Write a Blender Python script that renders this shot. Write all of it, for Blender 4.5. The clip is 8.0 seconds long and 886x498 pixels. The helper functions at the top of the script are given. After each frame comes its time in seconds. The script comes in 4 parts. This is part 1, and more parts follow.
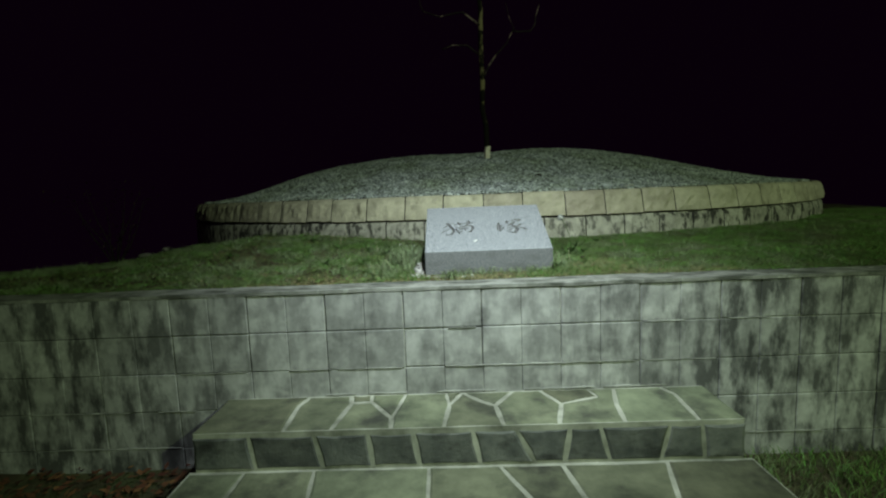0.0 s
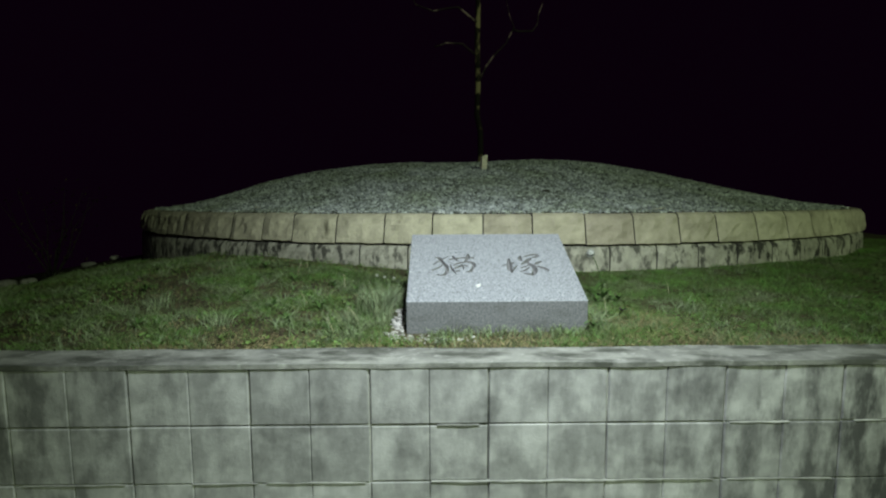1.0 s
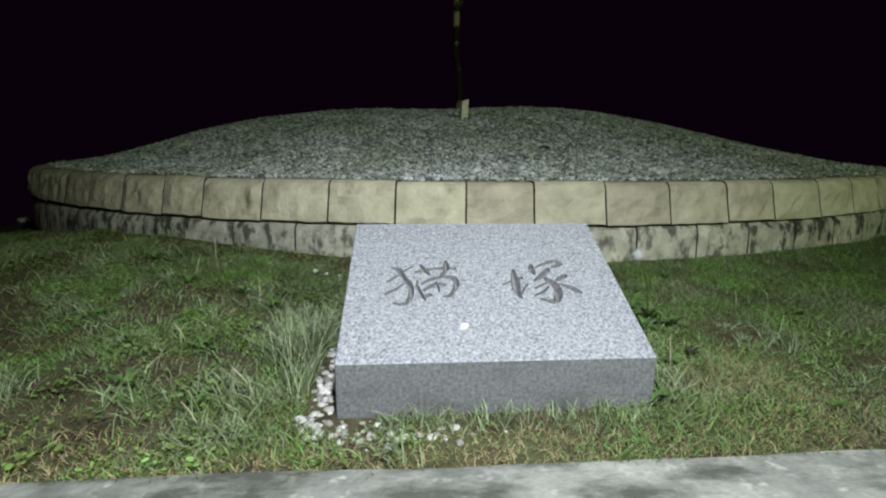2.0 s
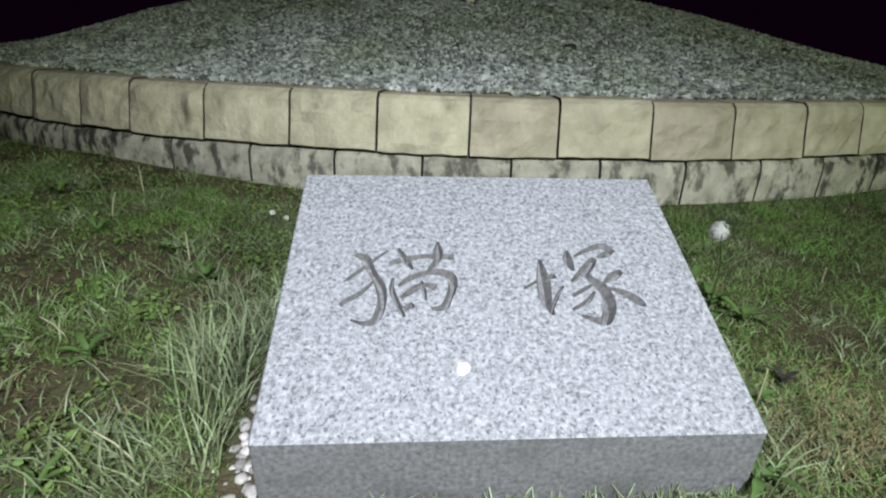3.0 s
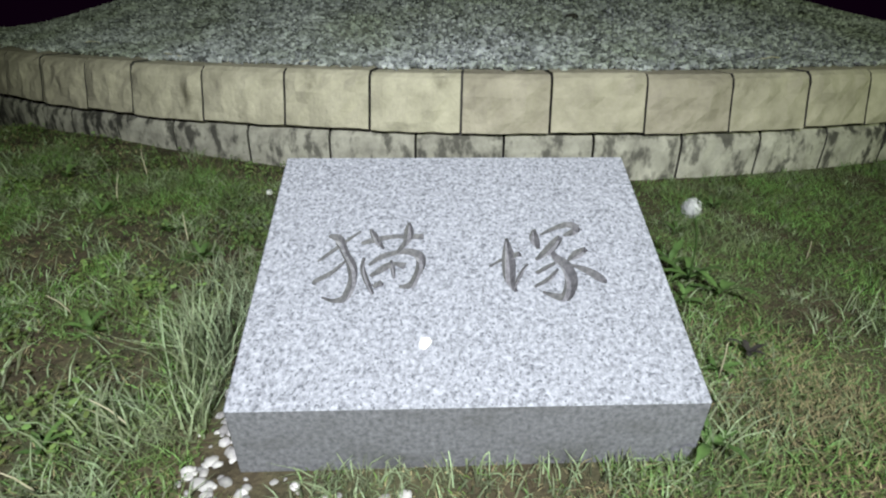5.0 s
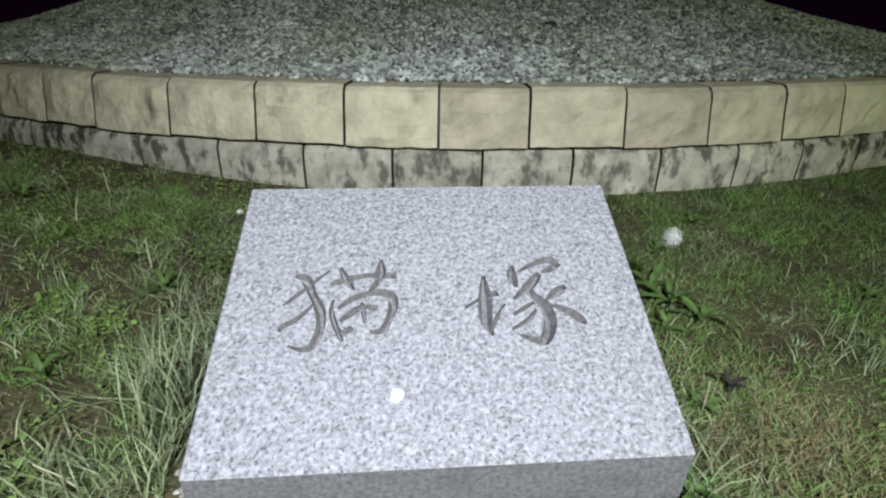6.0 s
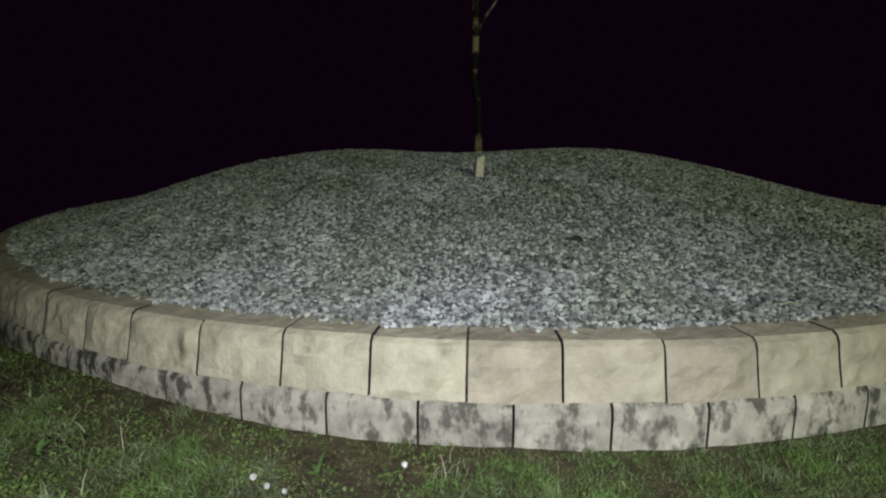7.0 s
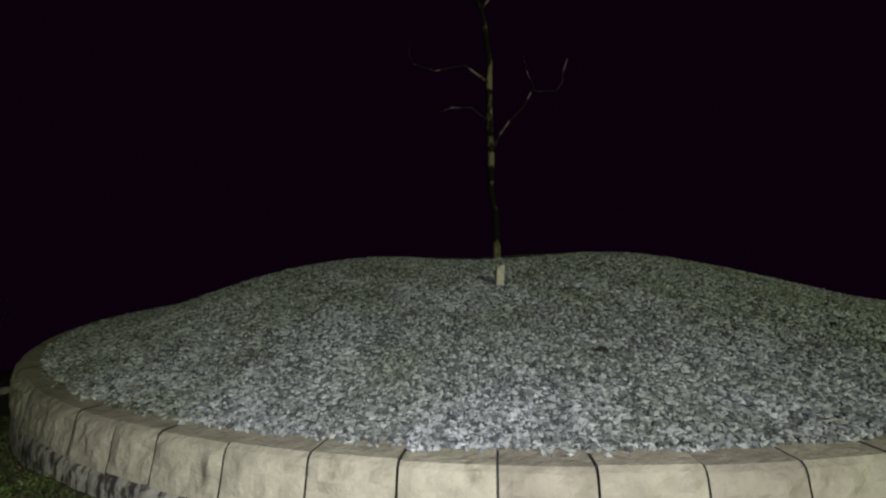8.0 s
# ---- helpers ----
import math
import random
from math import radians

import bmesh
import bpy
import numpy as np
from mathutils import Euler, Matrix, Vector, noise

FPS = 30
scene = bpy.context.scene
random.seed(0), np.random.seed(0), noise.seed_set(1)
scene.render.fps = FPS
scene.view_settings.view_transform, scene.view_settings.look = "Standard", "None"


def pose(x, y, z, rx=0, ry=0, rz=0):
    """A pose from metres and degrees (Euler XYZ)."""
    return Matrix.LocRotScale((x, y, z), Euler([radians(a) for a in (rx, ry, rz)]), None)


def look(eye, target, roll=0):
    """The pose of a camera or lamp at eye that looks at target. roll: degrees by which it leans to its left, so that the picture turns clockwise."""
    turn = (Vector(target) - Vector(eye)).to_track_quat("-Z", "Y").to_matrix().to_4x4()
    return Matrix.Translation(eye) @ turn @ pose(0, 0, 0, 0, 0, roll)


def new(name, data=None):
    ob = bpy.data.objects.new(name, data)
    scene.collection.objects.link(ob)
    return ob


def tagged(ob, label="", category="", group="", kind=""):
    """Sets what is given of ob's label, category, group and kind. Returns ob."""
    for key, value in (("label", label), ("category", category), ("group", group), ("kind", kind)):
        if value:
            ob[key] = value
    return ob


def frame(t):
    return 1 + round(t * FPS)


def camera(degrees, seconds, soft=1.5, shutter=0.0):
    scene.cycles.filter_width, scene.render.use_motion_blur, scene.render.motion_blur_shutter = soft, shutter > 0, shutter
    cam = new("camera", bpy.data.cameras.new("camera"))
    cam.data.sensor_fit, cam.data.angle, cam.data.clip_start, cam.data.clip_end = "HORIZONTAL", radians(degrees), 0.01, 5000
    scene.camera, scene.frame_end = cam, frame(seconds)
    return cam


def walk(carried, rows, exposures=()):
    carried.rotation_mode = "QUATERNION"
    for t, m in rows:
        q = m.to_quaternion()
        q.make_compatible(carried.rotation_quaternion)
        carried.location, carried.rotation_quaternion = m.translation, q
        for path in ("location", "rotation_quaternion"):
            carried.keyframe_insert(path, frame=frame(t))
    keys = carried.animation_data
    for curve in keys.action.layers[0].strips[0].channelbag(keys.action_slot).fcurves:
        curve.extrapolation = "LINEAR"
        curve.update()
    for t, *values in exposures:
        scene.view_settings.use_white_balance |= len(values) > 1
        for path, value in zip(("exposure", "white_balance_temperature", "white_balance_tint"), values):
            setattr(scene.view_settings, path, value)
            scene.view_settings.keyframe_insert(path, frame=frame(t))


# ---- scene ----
cam = camera(86.2, 8.0, soft=2.2)
PATH = [
    (0, (0.057, 0.03, 1.49), (0.017, 2.016, 1.258), -2.2),
    (0.5, (0.004, 0.433, 1.527), (-0.029, 2.42, 1.299), -1.4),
    (1, (0.023, 0.844, 1.559), (0.048, 2.833, 1.358), -0.2),
    (1.4, (0.032, 1.193, 1.568), (0.069, 3.179, 1.327), 0.1),
    (1.5, (0.035, 1.292, 1.567), (0.09, 3.276, 1.319), 0.2),
    (1.7, (0.048, 1.464, 1.595), (0.162, 3.437, 1.288), -0.6),
    (2.8, (0.112, 2.196, 1.643), (0.254, 4.05, 0.907), 2.8),
    (3, (0.113, 2.208, 1.661), (0.251, 4.029, 0.846), 2.0),
    (3.5, (0.181, 2.183, 1.678), (0.301, 4.013, 0.878), 1.1),
    (4, (0.235, 2.17, 1.676), (0.224, 3.969, 0.803), 1.7),
    (4.5, (0.198, 2.172, 1.683), (0.222, 3.955, 0.777), 1.2),
    (6, (0.219, 2.245, 1.737), (0.351, 4.012, 0.809), 0.8),
    (6.3, (0.245, 2.336, 1.842), (0.378, 4.172, 1.062), 1.8),
    (6.5, (0.268, 2.399, 1.939), (0.348, 4.28, 1.263), 1.1),
    (7, (0.227, 2.445, 2.105), (0.247, 4.402, 1.692), -0.0),
    (7.5, (0.188, 2.426, 2.156), (0.176, 4.411, 1.912), -1.2),
    (8, (0.204, 2.399, 2.178), (0.149, 4.398, 2.182), -1.1),
]
EXPOSURES = [(0, -0.04, 6500, -11), (1.0, 0.08, 6500, -6), (1.5, 0.16, 6500, -2), (3, 0.35, 6500, 7), (4.5, 0.42, 6500, 7), (6, 0.33, 6500, 9), (6.5, 0.42, 6500, 13), (7, 0.48, 6500, 15), (8, 0.42, 6500, 16)]
walk(cam, [(t, look(eye, target, roll)) for t, eye, target, roll in PATH], EXPOSURES)

# ---- world and lights ----
night = bpy.data.worlds.new("night")
scene.world = night
night.use_nodes = True
night.node_tree.nodes["Background"].inputs["Color"].default_value = (0.0056, 0.0009, 0.0062, 1)
night.node_tree.nodes["Background"].inputs["Strength"].default_value = 0.42


def lamp(name, kind, place, power, colour, size, target=None, cone=0):
    data = bpy.data.lights.new(name, kind)
    data.energy, data.color, data.shadow_soft_size = power, colour, size
    ob = new(name, data)
    ob.matrix_basis = look(place, target) if target else pose(*place)
    if cone:
        data.spot_size, data.spot_blend = radians(cone), 1.0
    return ob


# the visitor's head torch, and a street lamp far to the right
lamp("head_torch", "SPOT", (0.25, 1.52, 2.62), 248, (0.92, 0.94, 1.0), 0.07, (0.24, 2.85, 1.05), 104)
lamp("street_lamp_light", "POINT", (5.0, -3.6, 5.0), 860, (0.86, 1.0, 0.62), 0.12)


# ---- materials ----
def mat(name, low, high, scale=20.0, rough=0.85, bump=0.3, bump_scale=120.0, bump_depth=0.004, vary=0.0, island=False,
        stain=None, stain_scale=(4, 4, 1.2), stain_at=(0.52, 0.66), fleck=None, fleck_scale=200.0, fleck_at=(0.6, 0.64), object_space=False, hue=0.0, stain_patch=0.0,
        stain_detail=8.0, cover_away=None):
    """A worn surface: a mottled base between two colours, shaped stains, fine flecks, relief, and a tone of its own for each piece."""
    m = bpy.data.materials.new(name)
    m.use_nodes = True
    tree = m.node_tree
    make, join = tree.nodes.new, tree.links.new
    shader = tree.nodes["Principled BSDF"]
    shader.inputs["Roughness"].default_value = rough
    shader.inputs["Specular IOR Level"].default_value = 0.3
    where = make("ShaderNodeTexCoord").outputs["Object"] if object_space else make("ShaderNodeNewGeometry").outputs["Position"]

    def noise_at(size, detail=6.0, stretch=None):
        n = make("ShaderNodeTexNoise")
        n.inputs["Scale"].default_value, n.inputs["Detail"].default_value, n.inputs["Roughness"].default_value = size, detail, 0.62
        source = where
        if stretch:
            mp = make("ShaderNodeMapping")
            mp.inputs["Scale"].default_value = stretch
            join(where, mp.inputs["Vector"])
            source = mp.outputs["Vector"]
        join(source, n.inputs["Vector"])
        return n.outputs["Fac"]

    def ramp(value, a, b, lo=0.3, hi=0.7):
        r = make("ShaderNodeValToRGB")
        r.color_ramp.elements[0].position, r.color_ramp.elements[1].position = lo, hi
        r.color_ramp.elements[0].color, r.color_ramp.elements[1].color = (*a, 1), (*b, 1)
        join(value, r.inputs["Fac"])
        return r.outputs["Color"]

    def mix(fac, a, b):
        n = make("ShaderNodeMix")
        n.data_type = "RGBA"
        join(fac, n.inputs["Factor"])
        join(a, n.inputs["A"])
        if isinstance(b, tuple):
            n.inputs["B"].default_value = (*b, 1)
        else:
            join(b, n.inputs["B"])
        return n.outputs["Result"]

    colour = ramp(noise_at(scale), low, high)
    if fleck:
        colour = mix(ramp(noise_at(fleck_scale, 2.0), (0, 0, 0), (1, 1, 1), *fleck_at), colour, fleck)
    if stain:
        cover = ramp(noise_at(1.0, stain_detail, stain_scale), (0, 0, 0), (0.9, 0.9, 0.9), *stain_at)
        if stain_patch:
            both = make("ShaderNodeMath")
            both.operation = "MULTIPLY"
            join(cover, both.inputs[0])
            join(ramp(noise_at(stain_patch, 3.0), (0.2, 0.2, 0.2), (1, 1, 1), 0.42, 0.56), both.inputs[1])
            cover = both.outputs["Value"]
        if cover_away:
            # cover that grows with the distance from one place along x: (place, near, far, least)
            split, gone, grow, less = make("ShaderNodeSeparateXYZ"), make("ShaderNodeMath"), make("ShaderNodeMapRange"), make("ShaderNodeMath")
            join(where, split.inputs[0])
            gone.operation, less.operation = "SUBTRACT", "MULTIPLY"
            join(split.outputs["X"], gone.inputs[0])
            gone.inputs[1].default_value = cover_away[0]
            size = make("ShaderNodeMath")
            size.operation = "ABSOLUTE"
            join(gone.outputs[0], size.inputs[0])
            for slot, value in zip(("From Min", "From Max", "To Min"), cover_away[1:]):
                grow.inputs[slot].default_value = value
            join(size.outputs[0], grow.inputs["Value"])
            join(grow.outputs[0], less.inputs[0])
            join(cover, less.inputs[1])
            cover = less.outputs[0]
        colour = mix(cover, colour, stain)
    if vary:
        tone = make("ShaderNodeHueSaturation")
        pick = make("ShaderNodeNewGeometry").outputs["Random Per Island"] if island else make("ShaderNodeObjectInfo").outputs["Random"]
        spread = make("ShaderNodeMapRange")
        spread.inputs["To Min"].default_value, spread.inputs["To Max"].default_value = 1 - vary, 1 + vary
        join(pick, spread.inputs["Value"])
        join(spread.outputs["Result"], tone.inputs["Value"])
        if hue:
            turn = make("ShaderNodeMath")
            turn.operation = "MULTIPLY_ADD"
            join(pick, turn.inputs[0])
            turn.inputs[1].default_value, turn.inputs[2].default_value = hue, 0.5 - hue / 2
            join(turn.outputs["Value"], tone.inputs["Hue"])
        join(colour, tone.inputs["Color"])
        colour = tone.outputs["Color"]
    join(colour, shader.inputs["Base Color"])
    if bump:
        relief = make("ShaderNodeBump")
        relief.inputs["Strength"].default_value, relief.inputs["Distance"].default_value = bump, bump_depth
        join(noise_at(bump_scale, 4.0), relief.inputs["Height"])
        join(relief.outputs["Normal"], shader.inputs["Normal"])
    return m


GRANITE = mat("granite", (0.135, 0.14, 0.162), (0.455, 0.465, 0.525), 135, 0.6, 0.3, 300, 0.002, fleck=(0.11, 0.115, 0.135), fleck_scale=165, fleck_at=(0.56, 0.66))
# the same granite darkened: the shade of the slab's upright faces, held in the colour
SHADED = mat("shaded_granite", (0.085, 0.087, 0.095), (0.235, 0.235, 0.26), 130, 0.5, 0.15, 300, 0.002, stain=(0.09, 0.09, 0.09), stain_scale=(6, 6, 14), stain_at=(0.5, 0.75))
# rougher cut granite, darkened further to carry part of the grooves' shade
CARVED_SHADED = mat("carved_shaded_granite", (0.095, 0.094, 0.10), (0.26, 0.255, 0.27), 120, 0.8, 0.4, 300, 0.002)
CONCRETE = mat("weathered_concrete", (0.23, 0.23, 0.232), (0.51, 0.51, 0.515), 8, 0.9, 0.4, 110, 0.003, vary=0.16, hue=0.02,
               stain=(0.055, 0.055, 0.058), stain_scale=(12, 12, 4.5), stain_at=(0.43, 0.60), cover_away=(-0.1, 0.6, 1.6, 0.35),
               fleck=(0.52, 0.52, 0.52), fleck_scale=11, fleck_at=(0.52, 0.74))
MORTAR = mat("pale_mortar", (0.13, 0.135, 0.11), (0.60, 0.60, 0.54), 5, 0.95, 0.5, 150)
DARK_MORTAR = mat("dirty_mortar", (0.02, 0.02, 0.02), (0.50, 0.50, 0.46), 4, 0.95, 0.5, 120)
GROUT = mat("dark_grout", (0.03, 0.028, 0.025), (0.10, 0.095, 0.085), 8, 0.95, 0.5, 120)
SMEAR = mat("squeezed_mortar", (0.17, 0.17, 0.165), (0.50, 0.50, 0.48), 9, 0.95, 0.5, 120)
COPING = mat("coping_mortar", (0.15, 0.15, 0.145), (0.38, 0.38, 0.36), 7, 0.92, 0.6, 60, 0.008, stain=(0.065, 0.068, 0.058), stain_scale=(4.5, 11, 5), stain_at=(0.47, 0.62),
             fleck=(0.40, 0.40, 0.385), fleck_scale=24, fleck_at=(0.60, 0.70))
SANDSTONE = mat("tan_sandstone", (0.34, 0.31, 0.24), (0.55, 0.505, 0.40), 9, 0.9, 0.65, 26, 0.016, vary=0.15, hue=0.022,
                stain=(0.10, 0.088, 0.06), stain_scale=(5, 5, 3.0), stain_at=(0.60, 0.74))
FOOTING = mat("stained_footing_block", (0.24, 0.228, 0.20), (0.50, 0.48, 0.42), 14, 0.92, 0.5, 70, 0.006, vary=0.14,
              stain=(0.02, 0.019, 0.018), stain_scale=(15, 15, 8.5), stain_at=(0.49, 0.60), stain_detail=3.0, cover_away=(0.5, 0.6, 1.6, 0.75))
PAVING = mat("green_grey_paving", (0.09, 0.10, 0.07), (0.245, 0.26, 0.18), 5, 0.85, 0.5, 50, 0.006, vary=0.3, hue=0.04,
             stain=(0.045, 0.045, 0.042), stain_scale=(4, 4, 4), stain_at=(0.50, 0.68))
RISER = mat("dark_grey_riser_stone", (0.07, 0.075, 0.08), (0.20, 0.205, 0.20), 8, 0.85, 0.5, 60, 0.006, vary=0.25,
            stain=(0.03, 0.03, 0.032), stain_scale=(5, 5, 8), stain_at=(0.52, 0.68))
SOIL = mat("soil", (0.025, 0.020, 0.012), (0.10, 0.080, 0.048), 14, 0.95, 0.8, 45, 0.02, stain=(0.075, 0.085, 0.040), stain_scale=(6, 6, 6), stain_at=(0.43, 0.64))
BED = mat("gravel_bed", (0.09, 0.097, 0.095), (0.26, 0.275, 0.265), 60, 0.9, 0.9, 70, 0.02)
GRAVEL = mat("crushed_gravel", (0.24, 0.258, 0.27), (0.465, 0.49, 0.50), 6, 0.75, 0.3, 200, 0.002, vary=0.72, island=True, hue=0.06,
             stain=(0.23, 0.255, 0.205), stain_scale=(1.6, 1.6, 1.6), stain_at=(0.42, 0.66))
BLADE = mat("grass_blade", (0.092, 0.126, 0.046), (0.172, 0.30, 0.072), 5.0, 0.6, 0, vary=0.6, island=True, hue=0.06,
            stain=(0.17, 0.175, 0.11), stain_scale=(3.4, 3.4, 3.4), stain_at=(0.50, 0.68))
LONG_BLADE = mat("grey_green_blade", (0.125, 0.155, 0.09), (0.28, 0.335, 0.19), 9.0, 0.55, 0, vary=0.5, island=True, hue=0.05)
DRY_BLADE = mat("dry_grass", (0.20, 0.17, 0.09), (0.34, 0.29, 0.16), 3, 0.8, 0, vary=0.4, island=True)
LEAF = mat("weed_leaf", (0.05, 0.10, 0.028), (0.10, 0.17, 0.05), 20, 0.5, 0.2, 80, 0.002, vary=0.25)
CREEPER = mat("creeper_leaf", (0.085, 0.12, 0.038), (0.20, 0.29, 0.085), 3, 0.5, 0, vary=0.5, island=True, hue=0.05)
STRAW = mat("pale_straw", (0.42, 0.38, 0.26), (0.60, 0.55, 0.40), 30, 0.7, 0)
DULL_LEAF = mat("dull_leaf", (0.02, 0.014, 0.012), (0.05, 0.03, 0.024), 12, 0.7, 0, vary=0.4, island=True)
PEBBLE = mat("white_pebble", (0.26, 0.25, 0.245), (0.56, 0.54, 0.53), 25, 0.6, 0.2, 90, 0.002, vary=0.5)
DARK_STONE = mat("dark_stone", (0.02, 0.018, 0.015), (0.05, 0.045, 0.04), 30, 0.9)
STAKE = mat("pale_wood", (0.55, 0.50, 0.40), (0.78, 0.74, 0.62), 25, 0.8, 0.3, 60, stain=(0.2, 0.16, 0.1), stain_scale=(20, 20, 8), stain_at=(0.6, 0.75))
PETAL = mat("white_petal", (0.62, 0.62, 0.62), (0.76, 0.76, 0.76), 60, 0.6, 0.1)
FLUFF = mat("seed_fluff", (0.38, 0.39, 0.38), (0.50, 0.51, 0.50), 60, 0.9, 0)
BARK = mat("patchy_bark", (0.008, 0.007, 0.006), (0.018, 0.015, 0.012), 8, 0.9, 0.6, 40, 0.01,
           stain=(0.38, 0.32, 0.19), stain_scale=(3.5, 3.5, 2.9), stain_at=(0.5, 0.57))
LITTER = mat("fallen_leaf", (0.07, 0.028, 0.016), (0.17, 0.075, 0.04), 6, 0.8, 0, vary=0.5, island=True, hue=0.05)
TWIG = mat("patchy_twig", (0.015, 0.012, 0.014), (0.04, 0.03, 0.036), 8, 0.9, 0.5, 40, 0.01,
           stain=(0.36, 0.27, 0.27), stain_scale=(5, 5, 5), stain_at=(0.53, 0.60))


# ---- builders ----
def mesh_of(name, verts, faces, material, smooth=False):
    me = bpy.data.meshes.new(name)
    me.from_pydata([tuple(v) for v in verts], [], faces)
    me.materials.append(material)
    if smooth:
        me.polygons.foreach_set("use_smooth", [True] * len(me.polygons))
    me.update()
    return me


def part(name, me, parent=None, label="", m=None):
    """One mesh object under a thing; me is a mesh or a bmesh's finished mesh."""
    ob = new(name, me)
    if m is not None:
        ob.matrix_basis = m
    if parent is not None:
        ob.parent = parent
    return tagged(ob, label) if label else ob


def finished(name, bm, material, smooth=False):
    bmesh.ops.recalc_face_normals(bm, faces=bm.faces)
    me = bpy.data.meshes.new(name)
    bm.to_mesh(me)
    bm.free()
    me.materials.append(material)
    if smooth:
        me.polygons.foreach_set("use_smooth", [True] * len(me.polygons))
    return me


def box(bm, x0, x1, y0, y1, z0, z1, bevel=0.0, segments=1):
    made = bmesh.ops.create_cube(bm, size=1.0)["verts"]
    bmesh.ops.transform(bm, matrix=Matrix.Translation(((x0 + x1) / 2, (y0 + y1) / 2, (z0 + z1) / 2)) @ Matrix.Diagonal((x1 - x0, y1 - y0, z1 - z0, 1)), verts=made)
    if bevel:
        edges = {e for v in made for e in v.link_edges}
        bmesh.ops.bevel(bm, geom=list(edges), offset=bevel, segments=segments, affect="EDGES")


def tube(points, radii, sides=8):
    """A bent, tapering stem as verts and faces."""
    verts, faces = [], []
    pts = [Vector(p) for p in points]
    for i, p in enumerate(pts):
        along = (pts[min(i + 1, len(pts) - 1)] - pts[max(i - 1, 0)]).normalized()
        side = along.cross(Vector((0.31, 0.87, 0.2))).normalized()
        up = along.cross(side)
        for k in range(sides):
            a = 2 * math.pi * k / sides
            verts.append(p + (side * math.cos(a) + up * math.sin(a)) * radii[i])
    for i in range(len(pts) - 1):
        for k in range(sides):
            a, b = i * sides + k, i * sides + (k + 1) % sides
            faces.append((a, b, b + sides, a + sides))
    faces.append(tuple(range(sides))[::-1])
    faces.append(tuple(range((len(pts) - 1) * sides, len(pts) * sides)))
    return verts, faces


# ---- lie of the land ----
WALL_Y, WALL_TOP, TERRACE_Y = 2.35, 1.02, 2.51
RING_X, RING_Y, RING_R, RING_TOP = 0.738, 8.522, 4.60, 1.475
BATTER = 0.055
LOW = 0.10


def swell(x, y):
    return 0.018 * noise.noise((x * 1.3, y * 1.3, 0.0)) + 0.008 * noise.noise((x * 5, y * 5, 3.0))


def terrace(x, y):
    """Height of the lawn above the retaining wall, which falls away beyond the ring."""
    z = 1.025 + 0.055 * min(max(y - TERRACE_Y, 0), 1.45) + 0.05 * min(1, max(0, -x - 0.1)) * min(1, max(0, y - 3.0))
    far = math.hypot(x - RING_X, y - RING_Y) - RING_R
    over = max(far - 0.75, 0) if y > 4.2 else max(abs(x - RING_X) - 5.0, 0)
    z -= 0.16 * min(max(-x - 1.7, 0), 2.5) * min(1, max(0, y - 3.0))
    z -= 0.25 * max(math.hypot(x - RING_X, y - RING_Y) - 8.5, 0)
    return z - 0.28 * min(over, 1.6) + swell(x, y) * min(1, max(0, (y - 2.5) * 4))


def mound_height(r, x):
    """Height of the gravel heap at a distance r from its middle."""
    z = float(np.interp(r, [0, 1.2, 1.6, 2.0, 2.6, 3.6, 4.1, 4.48], [2.10, 2.10, 2.085, 2.03, 1.90, 1.635, 1.525, 1.466]))
    z += 0.07 * math.exp(-((x + 2.0) / 0.8) ** 2) * max(0, min(1, 4.4 - r))
    return z - 0.05 * math.exp(-((x - 0.35) / 0.75) ** 2) * (1 if r < 2.2 else max(0, 1 - (r - 2.2)))


xs = sorted({-400, -120, -40, -15, -9, 9, 15, 40, 120, 400} | {round(-7 + 0.25 * i, 3) for i in range(57)})
ys_low = [-400, -120, -40, -15, -6, -3, -1.5] + [round(-1 + 0.25 * i, 3) for i in range(14)] + [2.42]
ys_high = [2.44, 2.5] + [round(2.6 + 0.2 * i, 3) for i in range(25)] + [8, 9, 10, 12, 15, 25, 60, 160, 400]
verts, faces = [], []
for y in ys_low:
    verts += [(x, y, LOW + (swell(x, y) if abs(x) < 8 and y > -2 else 0)) for x in xs]
for y in ys_high:
    verts += [(x, y, 0.98 if y < 2.5 else terrace(x, y)) for x in xs]
for j in range(len(ys_low) + len(ys_high) - 1):
    for i in range(len(xs) - 1):
        a = j * len(xs) + i
        faces.append((a, a + 1, a + 1 + len(xs), a + len(xs)))
tagged(part("ground", mesh_of("ground", verts, faces, SOIL, True)), "dark bare soil under thin grass on two levels", "ground", kind="structure")

